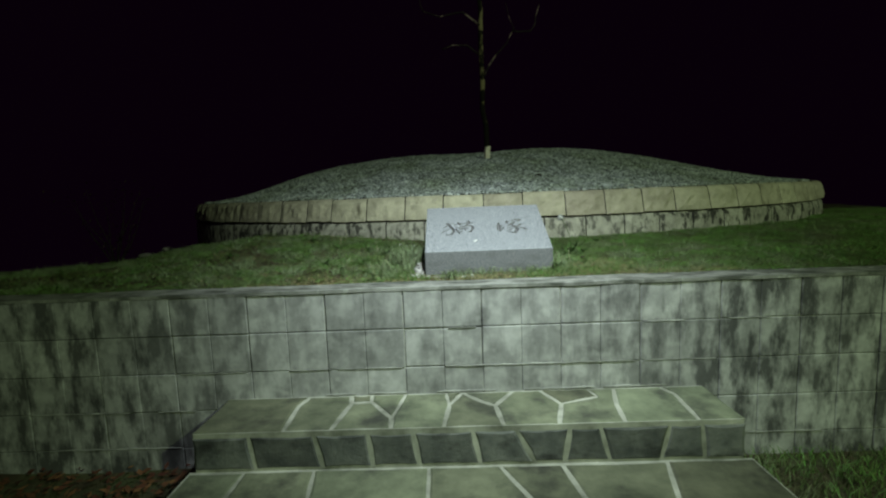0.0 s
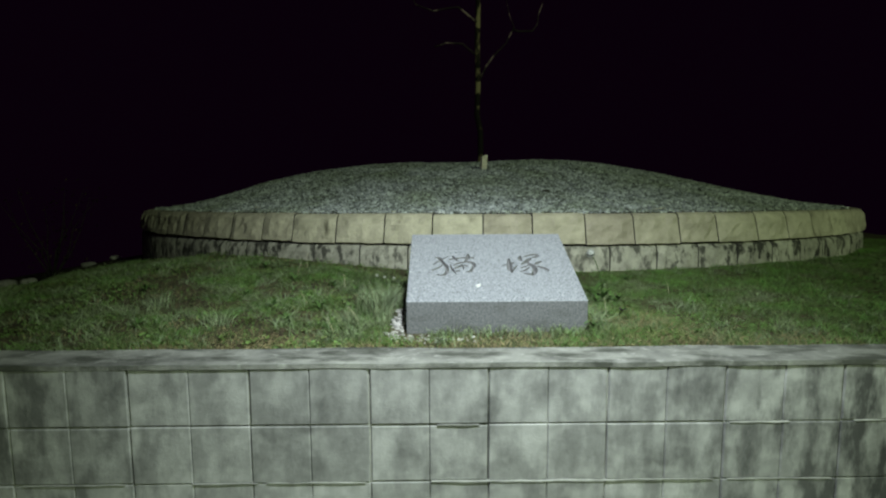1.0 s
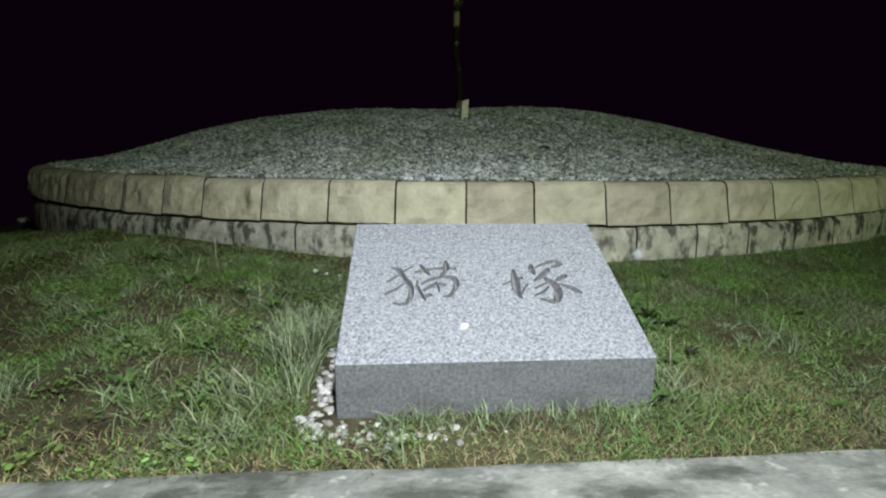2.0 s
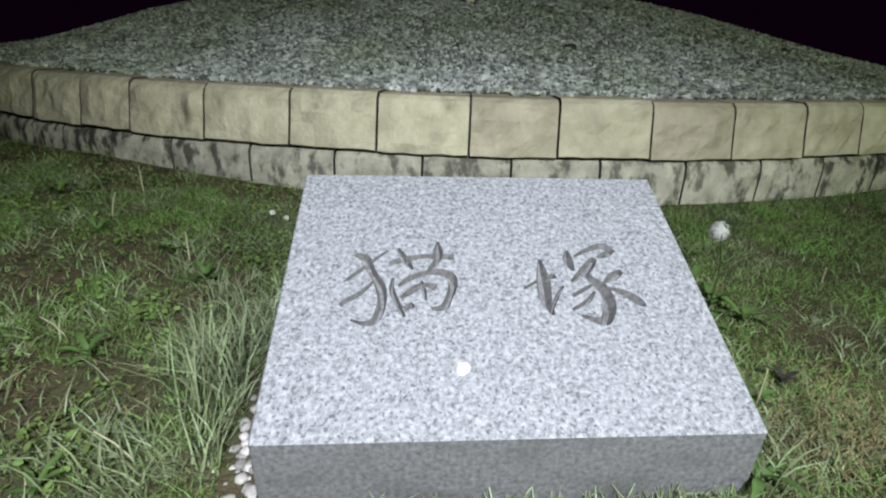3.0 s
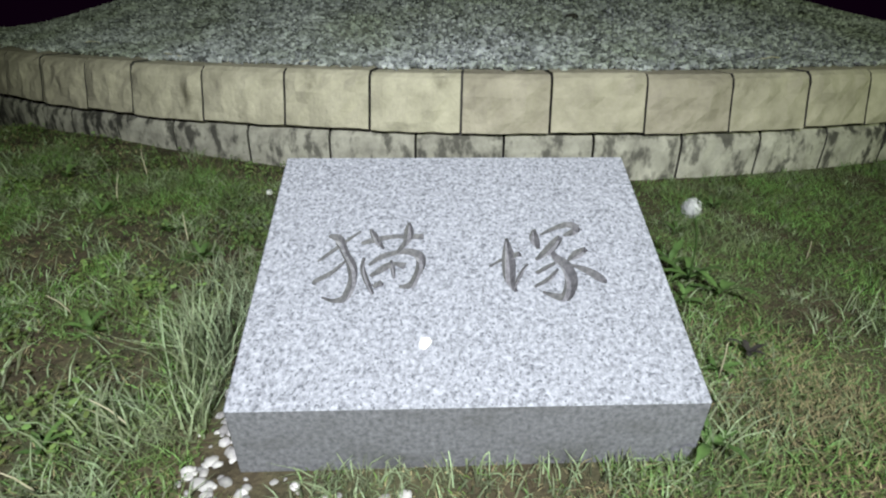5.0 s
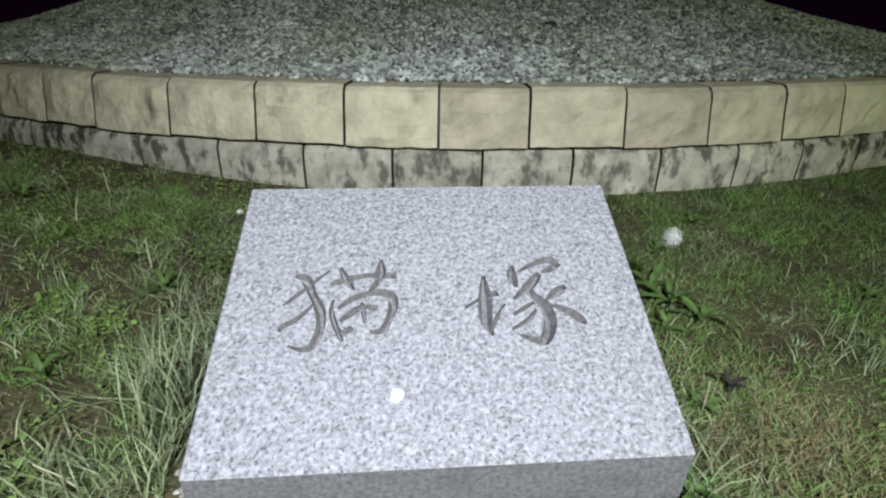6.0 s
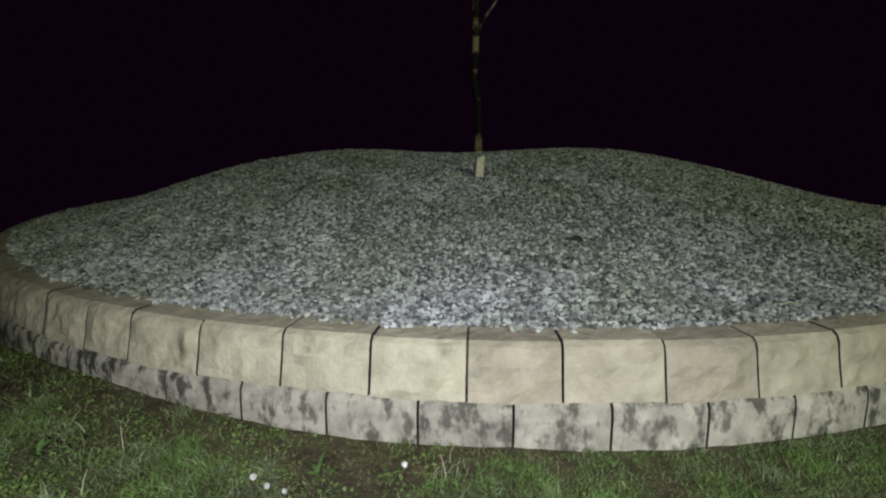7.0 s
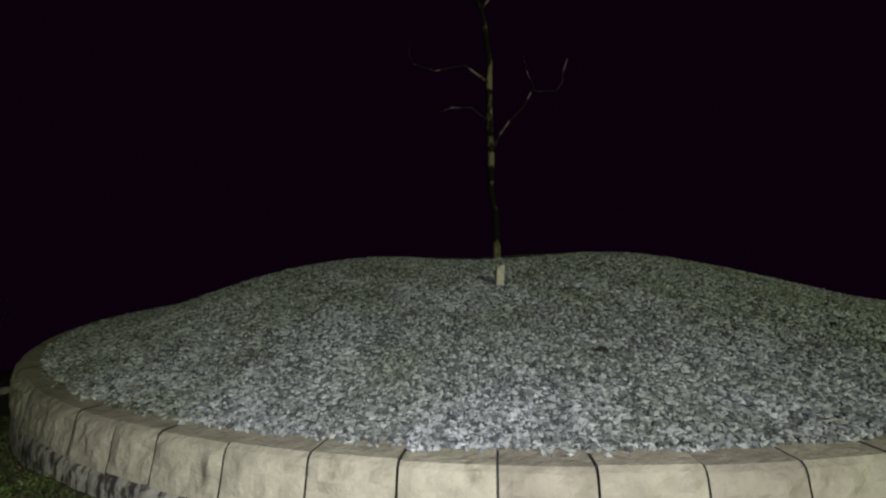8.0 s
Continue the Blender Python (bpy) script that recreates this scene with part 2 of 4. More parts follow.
# ---- granite slab with two carved characters ----
SLAB_X0, SLAB_X1, SLAB_F, SLAB_B = -0.100, 0.622, 2.685, 3.172
SLAB_FZ, SLAB_BZ = 1.165, 1.397
LEFT_SIGN = [
    [(0.173, 0.334, 0.0021), (0.147, 0.31, 0.0049), (0.122, 0.285, 0.0048), (0.101, 0.265, 0.003)],
    [(0.114, 0.324, 0.0035), (0.133, 0.317, 0.0119), (0.148, 0.285, 0.0089), (0.162, 0.258, 0.0115), (0.167, 0.229, 0.0099), (0.163, 0.204, 0.0097), (0.155, 0.187, 0.009), (0.138, 0.183, 0.0051), (0.118, 0.19, 0.0019)],
    [(0.154, 0.269, 0.0027), (0.128, 0.24, 0.006), (0.104, 0.224, 0.0059), (0.102, 0.215, 0.0026)],
    [(0.176, 0.305, 0.0049), (0.199, 0.313, 0.0084), (0.234, 0.321, 0.0064), (0.262, 0.32, 0.0064), (0.291, 0.321, 0.0092)],
    [(0.191, 0.34, 0.0036), (0.203, 0.315, 0.0091), (0.218, 0.292, 0.0028)],
    [(0.263, 0.355, 0.0029), (0.263, 0.332, 0.0121), (0.258, 0.307, 0.0077), (0.236, 0.277, 0.0027)],
    [(0.184, 0.273, 0.0034), (0.182, 0.252, 0.0054), (0.19, 0.226, 0.0066), (0.204, 0.195, 0.0039)],
    [(0.193, 0.256, 0.0034), (0.213, 0.273, 0.0075), (0.236, 0.282, 0.0069), (0.26, 0.286, 0.009), (0.281, 0.278, 0.0117), (0.286, 0.26, 0.0109), (0.279, 0.235, 0.008), (0.268, 0.213, 0.0085), (0.248, 0.21, 0.0039)],
    [(0.197, 0.232, 0.004), (0.221, 0.25, 0.0094), (0.237, 0.259, 0.0054), (0.258, 0.253, 0.0101)],
    [(0.232, 0.267, 0.0034), (0.236, 0.247, 0.0054), (0.239, 0.226, 0.0026)],
    [(0.203, 0.21, 0.0059), (0.219, 0.219, 0.0079)],
]
RIGHT_SIGN = [
    [(0.446, 0.315, 0.0035), (0.445, 0.271, 0.0152), (0.442, 0.226, 0.0133), (0.45, 0.197, 0.0039)],
    [(0.408, 0.25, 0.0017), (0.432, 0.265, 0.0041), (0.468, 0.279, 0.0076)],
    [(0.447, 0.202, 0.0026), (0.462, 0.233, 0.0047), (0.478, 0.256, 0.0017)],
    [(0.501, 0.336, 0.0043), (0.498, 0.312, 0.0121), (0.503, 0.289, 0.0042)],
    [(0.51, 0.322, 0.0029), (0.542, 0.339, 0.0065), (0.569, 0.347, 0.0095), (0.586, 0.338, 0.0095)],
    [(0.588, 0.340, 0.0088), (0.572, 0.327, 0.0088), (0.554, 0.320, 0.0036)],
    [(0.548, 0.318, 0.0071), (0.528, 0.294, 0.0119), (0.494, 0.264, 0.0041)],
    [(0.526, 0.294, 0.0042), (0.529, 0.273, 0.009), (0.546, 0.252, 0.0136), (0.551, 0.224, 0.0147), (0.543, 0.198, 0.0131), (0.528, 0.184, 0.0104), (0.496, 0.196, 0.0026)],
    [(0.532, 0.26, 0.0034), (0.511, 0.247, 0.0054), (0.49, 0.235, 0.0047)],
    [(0.531, 0.244, 0.0027), (0.511, 0.222, 0.006), (0.483, 0.207, 0.0033)],
    [(0.591, 0.289, 0.0063), (0.571, 0.276, 0.0111), (0.552, 0.262, 0.0034)],
    [(0.556, 0.253, 0.0027), (0.584, 0.239, 0.0102), (0.604, 0.222, 0.0107), (0.611, 0.213, 0.0033)],
]


def carve(strokes):
    """Brush strokes as tapering wedges: the cutter for the carving, in the plane of the slab's face."""
    slope = Vector((0, SLAB_B - SLAB_F, SLAB_BZ - SLAB_FZ)).normalized()
    across, out = Vector((1, 0, 0)), Vector((1, 0, 0)).cross(slope)
    base = Vector((SLAB_X0, SLAB_F, SLAB_FZ))
    solids = []
    for s in strokes:
        fine = []
        for i in range(len(s) - 1):
            p0, p1, p2, p3 = s[max(i - 1, 0)], s[i], s[i + 1], s[min(i + 2, len(s) - 1)]
            for k in range(4):
                t = k / 4
                fine.append([0.5 * (2 * b + (c - a) * t + (2 * a - 5 * b + 4 * c - d) * t * t + (3 * b - a - 3 * c + d) * t ** 3)
                             for a, b, c, d in zip(p0, p1, p2, p3)])
        fine.append(list(s[-1]))
        bm = bmesh.new()
        rings = []
        for i, (u, v, w) in enumerate(fine):
            a, b = fine[max(i - 1, 0)], fine[min(i + 1, len(fine) - 1)]
            d = Vector((b[0] - a[0], b[1] - a[1])).normalized()
            n = Vector((-d.y, d.x))
            half, deep = max(w, 0.003) * 0.80, min(0.007 + 0.85 * w, 0.019)
            shape = [(-half * 1.15, 0.003), (-half, 0.0), (-half * 0.35, -deep), (half * 0.35, -deep), (half, 0.0), (half * 1.15, 0.003)]
            rings.append([bm.verts.new(base + across * (u + n.x * q) + slope * (v + n.y * q) + out * h) for q, h in shape])
        for r0, r1 in zip(rings, rings[1:]):
            for k in range(6):
                bm.faces.new((r0[k], r0[(k + 1) % 6], r1[(k + 1) % 6], r1[k]))
        bm.faces.new(rings[0][::-1])
        bm.faces.new(rings[-1])
        bmesh.ops.recalc_face_normals(bm, faces=bm.faces)
        me = bpy.data.meshes.new("stroke")
        bm.to_mesh(me)
        bm.free()
        me.materials.append(CARVED_SHADED)
        solids.append(me)
    return solids


def granite_slab():
    bm = bmesh.new()
    side = [(SLAB_F, 0.98), (SLAB_B, 0.98), (SLAB_B, SLAB_BZ), (SLAB_F, SLAB_FZ)]
    a = [bm.verts.new((SLAB_X0, y, z)) for y, z in side]
    b = [bm.verts.new((SLAB_X1, y, z)) for y, z in side]
    bm.faces.new(a)
    bm.faces.new(b[::-1])
    for k in range(4):
        bm.faces.new((a[k], b[k], b[(k + 1) % 4], a[(k + 1) % 4]))
    bmesh.ops.bevel(bm, geom=bm.edges[:], offset=0.0025, segments=1, affect="EDGES")
    me = finished("granite_slab", bm, GRANITE)
    me.materials.append(SHADED)
    # upright faces get the granite with their shade painted in
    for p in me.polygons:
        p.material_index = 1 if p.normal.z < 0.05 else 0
    ob = new("granite_slab", me)
    cutters = []
    knives = bpy.data.collections.new("knives")
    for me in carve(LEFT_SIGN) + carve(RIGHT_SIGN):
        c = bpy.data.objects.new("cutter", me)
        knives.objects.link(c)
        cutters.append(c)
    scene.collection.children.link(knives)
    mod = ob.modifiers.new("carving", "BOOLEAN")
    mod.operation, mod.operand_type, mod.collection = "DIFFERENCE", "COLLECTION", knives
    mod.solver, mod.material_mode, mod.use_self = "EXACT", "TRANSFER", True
    done = bpy.data.meshes.new_from_object(ob.evaluated_get(bpy.context.evaluated_depsgraph_get()))
    ob.modifiers.clear()
    ob.data = done
    for c in cutters:
        bpy.data.objects.remove(c)
    bpy.data.collections.remove(knives)
    tagged(ob, "speckled grey granite slab carved with the characters 猫塚, set in the lawn", "memorial stone")


granite_slab()

# ---- retaining wall of concrete blocks ----
bm = bmesh.new()
box(bm, -9.0, 9.0, WALL_Y + 0.008, TERRACE_Y, -0.1, WALL_TOP - 0.004)
wall = tagged(part("wall_front", finished("wall_front", bm, DARK_MORTAR)), "weathered grey concrete block retaining wall with dark streaks", "wall", kind="structure")
bm = bmesh.new()
box(bm, -9.0, 9.0, WALL_Y - 0.004, TERRACE_Y + 0.004, WALL_TOP - 0.004, WALL_TOP + 0.012)
bmesh.ops.subdivide_edges(bm, edges=[e for e in bm.edges if abs(e.verts[0].co.x - e.verts[1].co.x) > 5], cuts=180)
for v in bm.verts:
    v.co.z += 0.004 * noise.noise((v.co.x * 4, v.co.y * 9, 1.0))
    v.co.y += 0.005 * noise.noise((v.co.x * 5, 7.0, v.co.z * 4))
part("coping", finished("coping", bm, COPING), wall, "smeared mortar coping")


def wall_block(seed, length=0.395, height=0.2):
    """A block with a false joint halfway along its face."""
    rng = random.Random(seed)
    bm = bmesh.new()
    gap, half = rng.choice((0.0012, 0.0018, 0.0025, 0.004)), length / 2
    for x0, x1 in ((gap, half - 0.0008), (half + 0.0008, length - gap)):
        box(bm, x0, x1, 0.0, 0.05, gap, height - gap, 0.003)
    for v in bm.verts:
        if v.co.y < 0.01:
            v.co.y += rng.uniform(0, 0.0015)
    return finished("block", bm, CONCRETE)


def mortar_smear(x0, x1, z, seed, tall=0.007):
    """Pale mortar squeezed out along a bed joint."""
    r = random.Random(seed)
    n = max(3, round((x1 - x0) / 0.05))
    verts, faces = [], []
    for i in range(n + 1):
        x, h = x0 + (x1 - x0) * i / n, tall * r.uniform(0.35, 1.1) * (0.3 if i in (0, n) else 1)
        c = z + r.uniform(-0.002, 0.002)
        verts += [(x, WALL_Y + 0.012, c - h), (x, WALL_Y - 0.0035, c - h * 0.5), (x, WALL_Y - 0.0035, c + h * 0.5), (x, WALL_Y + 0.012, c + h)]
    for i in range(n):
        faces += [(4 * i + k, 4 * i + 4 + k, 4 * i + 5 + k, 4 * i + 1 + k) for k in range(3)]
    part("mortar_joint", mesh_of("mortar_joint", verts, faces, SMEAR), wall)


for k, (x0, x1, z) in enumerate(((-1.36, -1.02, 0.62), (-0.8, -0.58, 0.62), (-0.55, -0.22, 0.622), (0.0, 0.95, 0.62), (1.0, 1.36, 0.62), (1.0, 1.2, 0.82), (1.42, 1.62, 0.822),
                                 (0.02, 0.16, 0.82), (-2.2, -1.65, 0.42), (-1.5, -1.3, 0.42), (-2.1, -1.4, 0.222), (1.42, 1.9, 0.222),
                                 (-0.62, -0.46, 0.487), (-0.40, -0.2, 0.487), (-0.05, 0.25, 0.487), (0.4, 0.75, 0.487), (0.8, 1.12, 0.487))):
    mortar_smear(x0, x1, z, 300 + k, 0.009 if z == 0.487 else 0.0045)


# ---- stone steps in front of the wall ----
STEP_X0, STEP_X1, STEP_F, STEP_TOP, LANDING = -1.13, 1.30, 1.99, 0.48, 0.30
bm = bmesh.new()
box(bm, STEP_X0 + 0.01, STEP_X1 - 0.01, STEP_F + 0.004, WALL_Y + 0.004, 0.0, STEP_TOP - 0.004)
step = tagged(part("stone_step", finished("stone_step", bm, MORTAR)), "crazy-paved stone step with pale mortar joints against the wall", "step", kind="structure")
bm = bmesh.new()
box(bm, STEP_X0 - 0.02, STEP_X1 + 0.03, -2.2, STEP_F + 0.003, 0.0, LANDING - 0.004)
landing = tagged(part("pavement", finished("pavement", bm, MORTAR)), "crazy-paved stone landing with pale mortar joints", "pavement", kind="structure")


def cells(w, h, n, seed):
    """Irregular flagstone outlines that fill a w x h rectangle."""
    rng = random.Random(seed)
    cols = max(1, round(math.sqrt(n * w / h)))
    rows = max(1, round(n / cols))
    pts = [((i + rng.uniform(0.12, 0.88)) * w / cols, (j + rng.uniform(0.1, 0.9)) * h / rows) for i in range(cols) for j in range(rows)]
    found = []
    for p in pts:
        poly = [(0, 0), (w, 0), (w, h), (0, h)]
        for q in pts:
            if q == p:
                continue
            mx, my, nx, ny = (p[0] + q[0]) / 2, (p[1] + q[1]) / 2, q[0] - p[0], q[1] - p[1]
            cut = []
            for k in range(len(poly)):
                a, b = poly[k], poly[(k + 1) % len(poly)]
                da, db = (a[0] - mx) * nx + (a[1] - my) * ny, (b[0] - mx) * nx + (b[1] - my) * ny
                if da <= 0:
                    cut.append(a)
                if da * db < 0:
                    t = da / (da - db)
                    cut.append((a[0] + t * (b[0] - a[0]), a[1] + t * (b[1] - a[1])))
            poly = cut
        if len(poly) > 2:
            found.append(poly)
    return found


def inset(poly, gap):
    """The outline drawn in by a gap on every side."""
    area = sum(p[0] * q[1] - q[0] * p[1] for p, q in zip(poly, poly[1:] + poly[:1]))
    if area < 0:
        poly = poly[::-1]
    sides = []
    for p, q in zip(poly, poly[1:] + poly[:1]):
        d = Vector((q[0] - p[0], q[1] - p[1])).normalized()
        n = Vector((-d.y, d.x))
        sides.append((Vector(p) + n * gap, d))
    out = []
    for (p, d), (q, g) in zip(sides[-1:] + sides[:-1], sides):
        cross = d.x * g.y - d.y * g.x
        w = q - p
        out.append(p + d * ((w.x * g.y - w.y * g.x) / cross) if abs(cross) > 0.05 else q)
    return out


def flagstones(parent, outlines, seed, m, material, gap=0.0065, thick=0.016):
    """Irregular stones with uneven, rounded edges, each a piece of its own."""
    r = random.Random(seed)
    for poly in outlines:
        ring = []
        corners = inset([tuple(p) for p in poly], gap)
        for p, q in zip(corners, corners[1:] + corners[:1]):
            side = Vector((p.y - q.y, q.x - p.x)).normalized() if (q - p).length > 1e-4 else Vector((0, 0))
            for t in (0, 0.33, 0.67):
                ring.append(p.lerp(q, t) + side * (r.uniform(0, 0.004) if t else 0))
        k = len(ring)
        c = sum(ring, Vector((0, 0))) / k
        inner = [p + (c - p).normalized() * min(0.012, (c - p).length * 0.3) for p in ring]
        lift = r.uniform(-0.002, 0.002)
        verts = [(p.x, p.y, -thick) for p in ring] + [(p.x, p.y, lift - 0.005) for p in ring] + [(p.x, p.y, lift) for p in inner]
        faces = [(i, (i + 1) % k, k + (i + 1) % k, k + i) for i in range(k)] + [(k + i, k + (i + 1) % k, 2 * k + (i + 1) % k, 2 * k + i) for i in range(k)]
        faces.append(tuple(range(2 * k, 3 * k)))
        part("flagstone", mesh_of("flagstone", verts, faces, material), parent, m=m)


# corners of the tread's stones, in the plan, and the stones between them
NODE = {"a": (-1.13, 1.99), "b": (-0.72, 1.99), "c": (-0.73, 2.25), "d": (-0.70, 2.35), "e": (-1.13, 2.35), "f": (-0.51, 1.99), "g": (-0.467, 2.265), "h": (-0.489, 2.35),
        "i": (-0.37, 2.271), "j": (-0.378, 2.35), "k": (-0.24, 1.99), "l": (-0.25, 2.10), "m": (-0.208, 2.35), "n": (-0.01, 1.99), "o": (0.015, 2.216), "p": (0.0, 2.35),
        "q": (0.081, 2.35), "r": (0.255, 1.99), "s": (0.235, 2.19), "t": (0.16, 2.25), "u": (0.338, 2.35), "v": (0.495, 1.99), "w": (0.547, 2.19), "x": (0.474, 2.35),
        "y": (0.742, 2.26), "z": (0.712, 2.35), "A": (0.78, 1.99), "B": (0.80, 2.16), "C": (0.846, 2.35), "D": (1.10, 1.99), "E": (1.117, 2.263), "F": (1.077, 2.35),
        "G": (1.30, 1.99), "H": (1.30, 2.35)}
TREAD = "abcde bfghdc hgij fklig jilm knopml poq nrstqo qtsu rvwxus xwyz vABCzyw ADEFCB DGHFE"
flagstones(step, [[(NODE[k][0] - STEP_X0, NODE[k][1] - STEP_F) for k in word] for word in TREAD.split()], 5, pose(STEP_X0, STEP_F, STEP_TOP), PAVING)
# slanting joints of the riser: where each meets the tread and the landing
JOINTS = [(-1.13, -1.13), (-0.876, -0.853), (-0.583, -0.55), (-0.347, -0.327), (-0.145, -0.12), (0.117, 0.148), (0.305, 0.386), (0.541, 0.517), (0.674, 0.718),
          (0.973, 0.935), (1.113, 1.129), (1.30, 1.30)]
rise = STEP_TOP - LANDING
flagstones(step, [[(p[1] - STEP_X0, 0), (q[1] - STEP_X0, 0), (q[0] - STEP_X0, rise - 0.02), (p[0] - STEP_X0, rise - 0.02)] for p, q in zip(JOINTS, JOINTS[1:])],
           8, pose(STEP_X0, STEP_F, LANDING, 90), RISER, 0.006)
flagstones(step, cells(WALL_Y - STEP_F, STEP_TOP - LOW, 3, 3), 3, pose(STEP_X0, WALL_Y, LOW, 90, 0, -90), RISER)
flagstones(step, cells(WALL_Y - STEP_F, STEP_TOP - LOW, 3, 4), 4, pose(STEP_X1, STEP_F, LOW, 90, 0, 90), RISER)
flagstones(landing, cells(STEP_X1 - STEP_X0 + 0.05, 4.135, 90, 11), 11, pose(STEP_X0 - 0.02, -2.15, LANDING), PAVING)

# ---- ring wall and gravel mound ----
N_RING = 88
STEP_A = 2 * math.pi / N_RING


def annulus(r0, r1, z0, z1, n=176):
    verts, faces = [], []
    for i in range(n):
        a = 2 * math.pi * i / n
        c, s = math.cos(a), math.sin(a)
        verts += [(RING_X + r * c, RING_Y + r * s, z) for r, z in ((r1, z0), (r1, z1), (r0, z1), (r0, z0))]
    for i in range(n):
        for k in range(4):
            j = (i + 1) % n
            faces.append((4 * i + k, 4 * j + k, 4 * j + (k + 1) % 4, 4 * i + (k + 1) % 4))
    return verts, faces


ring = tagged(part("wall_ring", mesh_of("wall_ring", *annulus(RING_R - 0.15, RING_R - 0.022, 0.9, RING_TOP - 0.008), GROUT)),
              "round kerb wall of rough tan sandstone blocks on stained footing blocks", "wall", kind="structure")


def ring_block(seed, z0, z1, material, rough, depth, batter):
    """A split-faced block of the ring, its middle at angle 0, with an uneven outer face."""
    rng = random.Random(seed)
    nx, nz = 9, 7
    gap = 0.0045 / RING_R
    verts, faces = [], []

    def at(u, w, r):
        a = (u - 0.5) * STEP_A
        a = max(-STEP_A / 2 + gap, min(STEP_A / 2 - gap, a))
        return (r * math.cos(a), r * math.sin(a), z0 + (z1 - z0) * w)

    for j in range(nz + 1):
        for i in range(nx + 1):
            u, w = (0, 0.014, 0.15, 0.29, 0.43, 0.57, 0.71, 0.85, 0.986, 1)[i], (0, 0.03, 0.2, 0.42, 0.64, 0.82, 0.93, 1)[j]
            edge = min(min(u, 1 - u) * 9, min(w, 1 - w) * 7, 1.0)
            bulge = rough * (0.35 * edge + (0.7 * noise.noise((u * 3 + seed * 7.1, w * 2.5, 0.3)) + 0.55 * noise.noise((u * 8 + seed * 3.7, w * 5, 1.3))) * edge)
            drop = -0.014 if min(u, 1 - u, w) == 0 else -0.018 if w == 1 else -0.004 if j == nz - 1 else 0
            x, y, z = at(u, w, depth + batter * (1 - w) + bulge + drop)
            verts.append((x, y, z + (rng.uniform(-0.003, 0.003) if 0 < j < nz else 0)))
    for j in range(nz):
        for i in range(nx):
            a = j * (nx + 1) + i
            faces.append((a, a + 1, a + nx + 2, a + nx + 1))
    front = len(verts)
    top = [nz * (nx + 1) + i for i in range(nx + 1)]
    bottom = list(range(nx + 1))
    back_top = []
    for i in range(nx + 1):
        verts.append(at(i / nx, 1, RING_R - 0.145))
        back_top.append(front + i)
    back_bottom = []
    for i in range(nx + 1):
        verts.append(at(i / nx, 0, RING_R - 0.145))
        back_bottom.append(front + nx + 1 + i)
    for i in range(nx):
        faces.append((top[i], top[i + 1], back_top[i + 1], back_top[i]))
        faces.append((bottom[i + 1], bottom[i], back_bottom[i], back_bottom[i + 1]))
    left = [j * (nx + 1) for j in range(nz + 1)]
    right = [j * (nx + 1) + nx for j in range(nz + 1)]
    faces.append(tuple(left[::-1]) + (back_bottom[0], back_top[0])[::1])
    faces.append(tuple(right) + (back_top[-1], back_bottom[-1]))
    me = mesh_of("block", verts, faces, material)
    me.materials.append(GROUT)
    for p in list(me.polygons)[-2:]:
        p.material_index = 1
    for j in range(nz):
        for i in (0, nx - 1):
            me.polygons[j * nx + i].material_index = 1
    return me


# ---- gravel heap ----
verts, faces = [], []
radii = [0.0] + [round(0.15 * i, 3) for i in range(1, 30)] + [4.47]
SEG = 144
for r in radii:
    for i in range(SEG):
        a = 2 * math.pi * i / SEG
        x, y = RING_X + r * math.cos(a), RING_Y + r * math.sin(a)
        verts.append((x, y, mound_height(r, x) + 0.012 * noise.noise((x * 2.5, y * 2.5, 5.0)) * (r < 4.3)))
for j in range(len(radii) - 1):
    for i in range(SEG):
        k = (i + 1) % SEG
        faces.append((j * SEG + i, j * SEG + SEG + i, j * SEG + SEG + k, j * SEG + k))
mound = tagged(part("gravel_mound", mesh_of("gravel_mound", verts, faces, BED, True)), "low round mound of loose grey crushed gravel", "mound")


def scattered(name, places, sizes, shape_v, shape_f, material, flat, seed, parent=None):
    """Many small stones in one mesh, each turned and stretched its own way."""
    rng = np.random.default_rng(seed)
    n, k = len(places), len(shape_v)
    q = rng.normal(size=(n, 4))
    q /= np.linalg.norm(q, axis=1, keepdims=True)
    w, x, y, z = q.T
    rot = np.stack([1 - 2 * (y * y + z * z), 2 * (x * y - w * z), 2 * (x * z + w * y), 2 * (x * y + w * z), 1 - 2 * (x * x + z * z), 2 * (y * z - w * x),
                    2 * (x * z - w * y), 2 * (y * z + w * x), 1 - 2 * (x * x + y * y)], axis=1).reshape(n, 3, 3)
    stretch = rng.uniform(0.4, 1.55, size=(n, 1, 3)) * sizes[:, None, None]
    v = (shape_v[None] * (1 + rng.uniform(-0.25, 0.25, size=(n, k, 1)))) * stretch
    v = np.einsum("nij,nkj->nki", rot, v)
    v[:, :, 2] *= flat
    v += places[:, None, :]
    f = (shape_f[None] + (np.arange(n) * k)[:, None, None]).reshape(-1, 3)
    me = bpy.data.meshes.new(name)
    me.from_pydata(v.reshape(-1, 3).tolist(), [], f.tolist())
    me.materials.append(material)
    me.update()
    return part(name, me, parent)


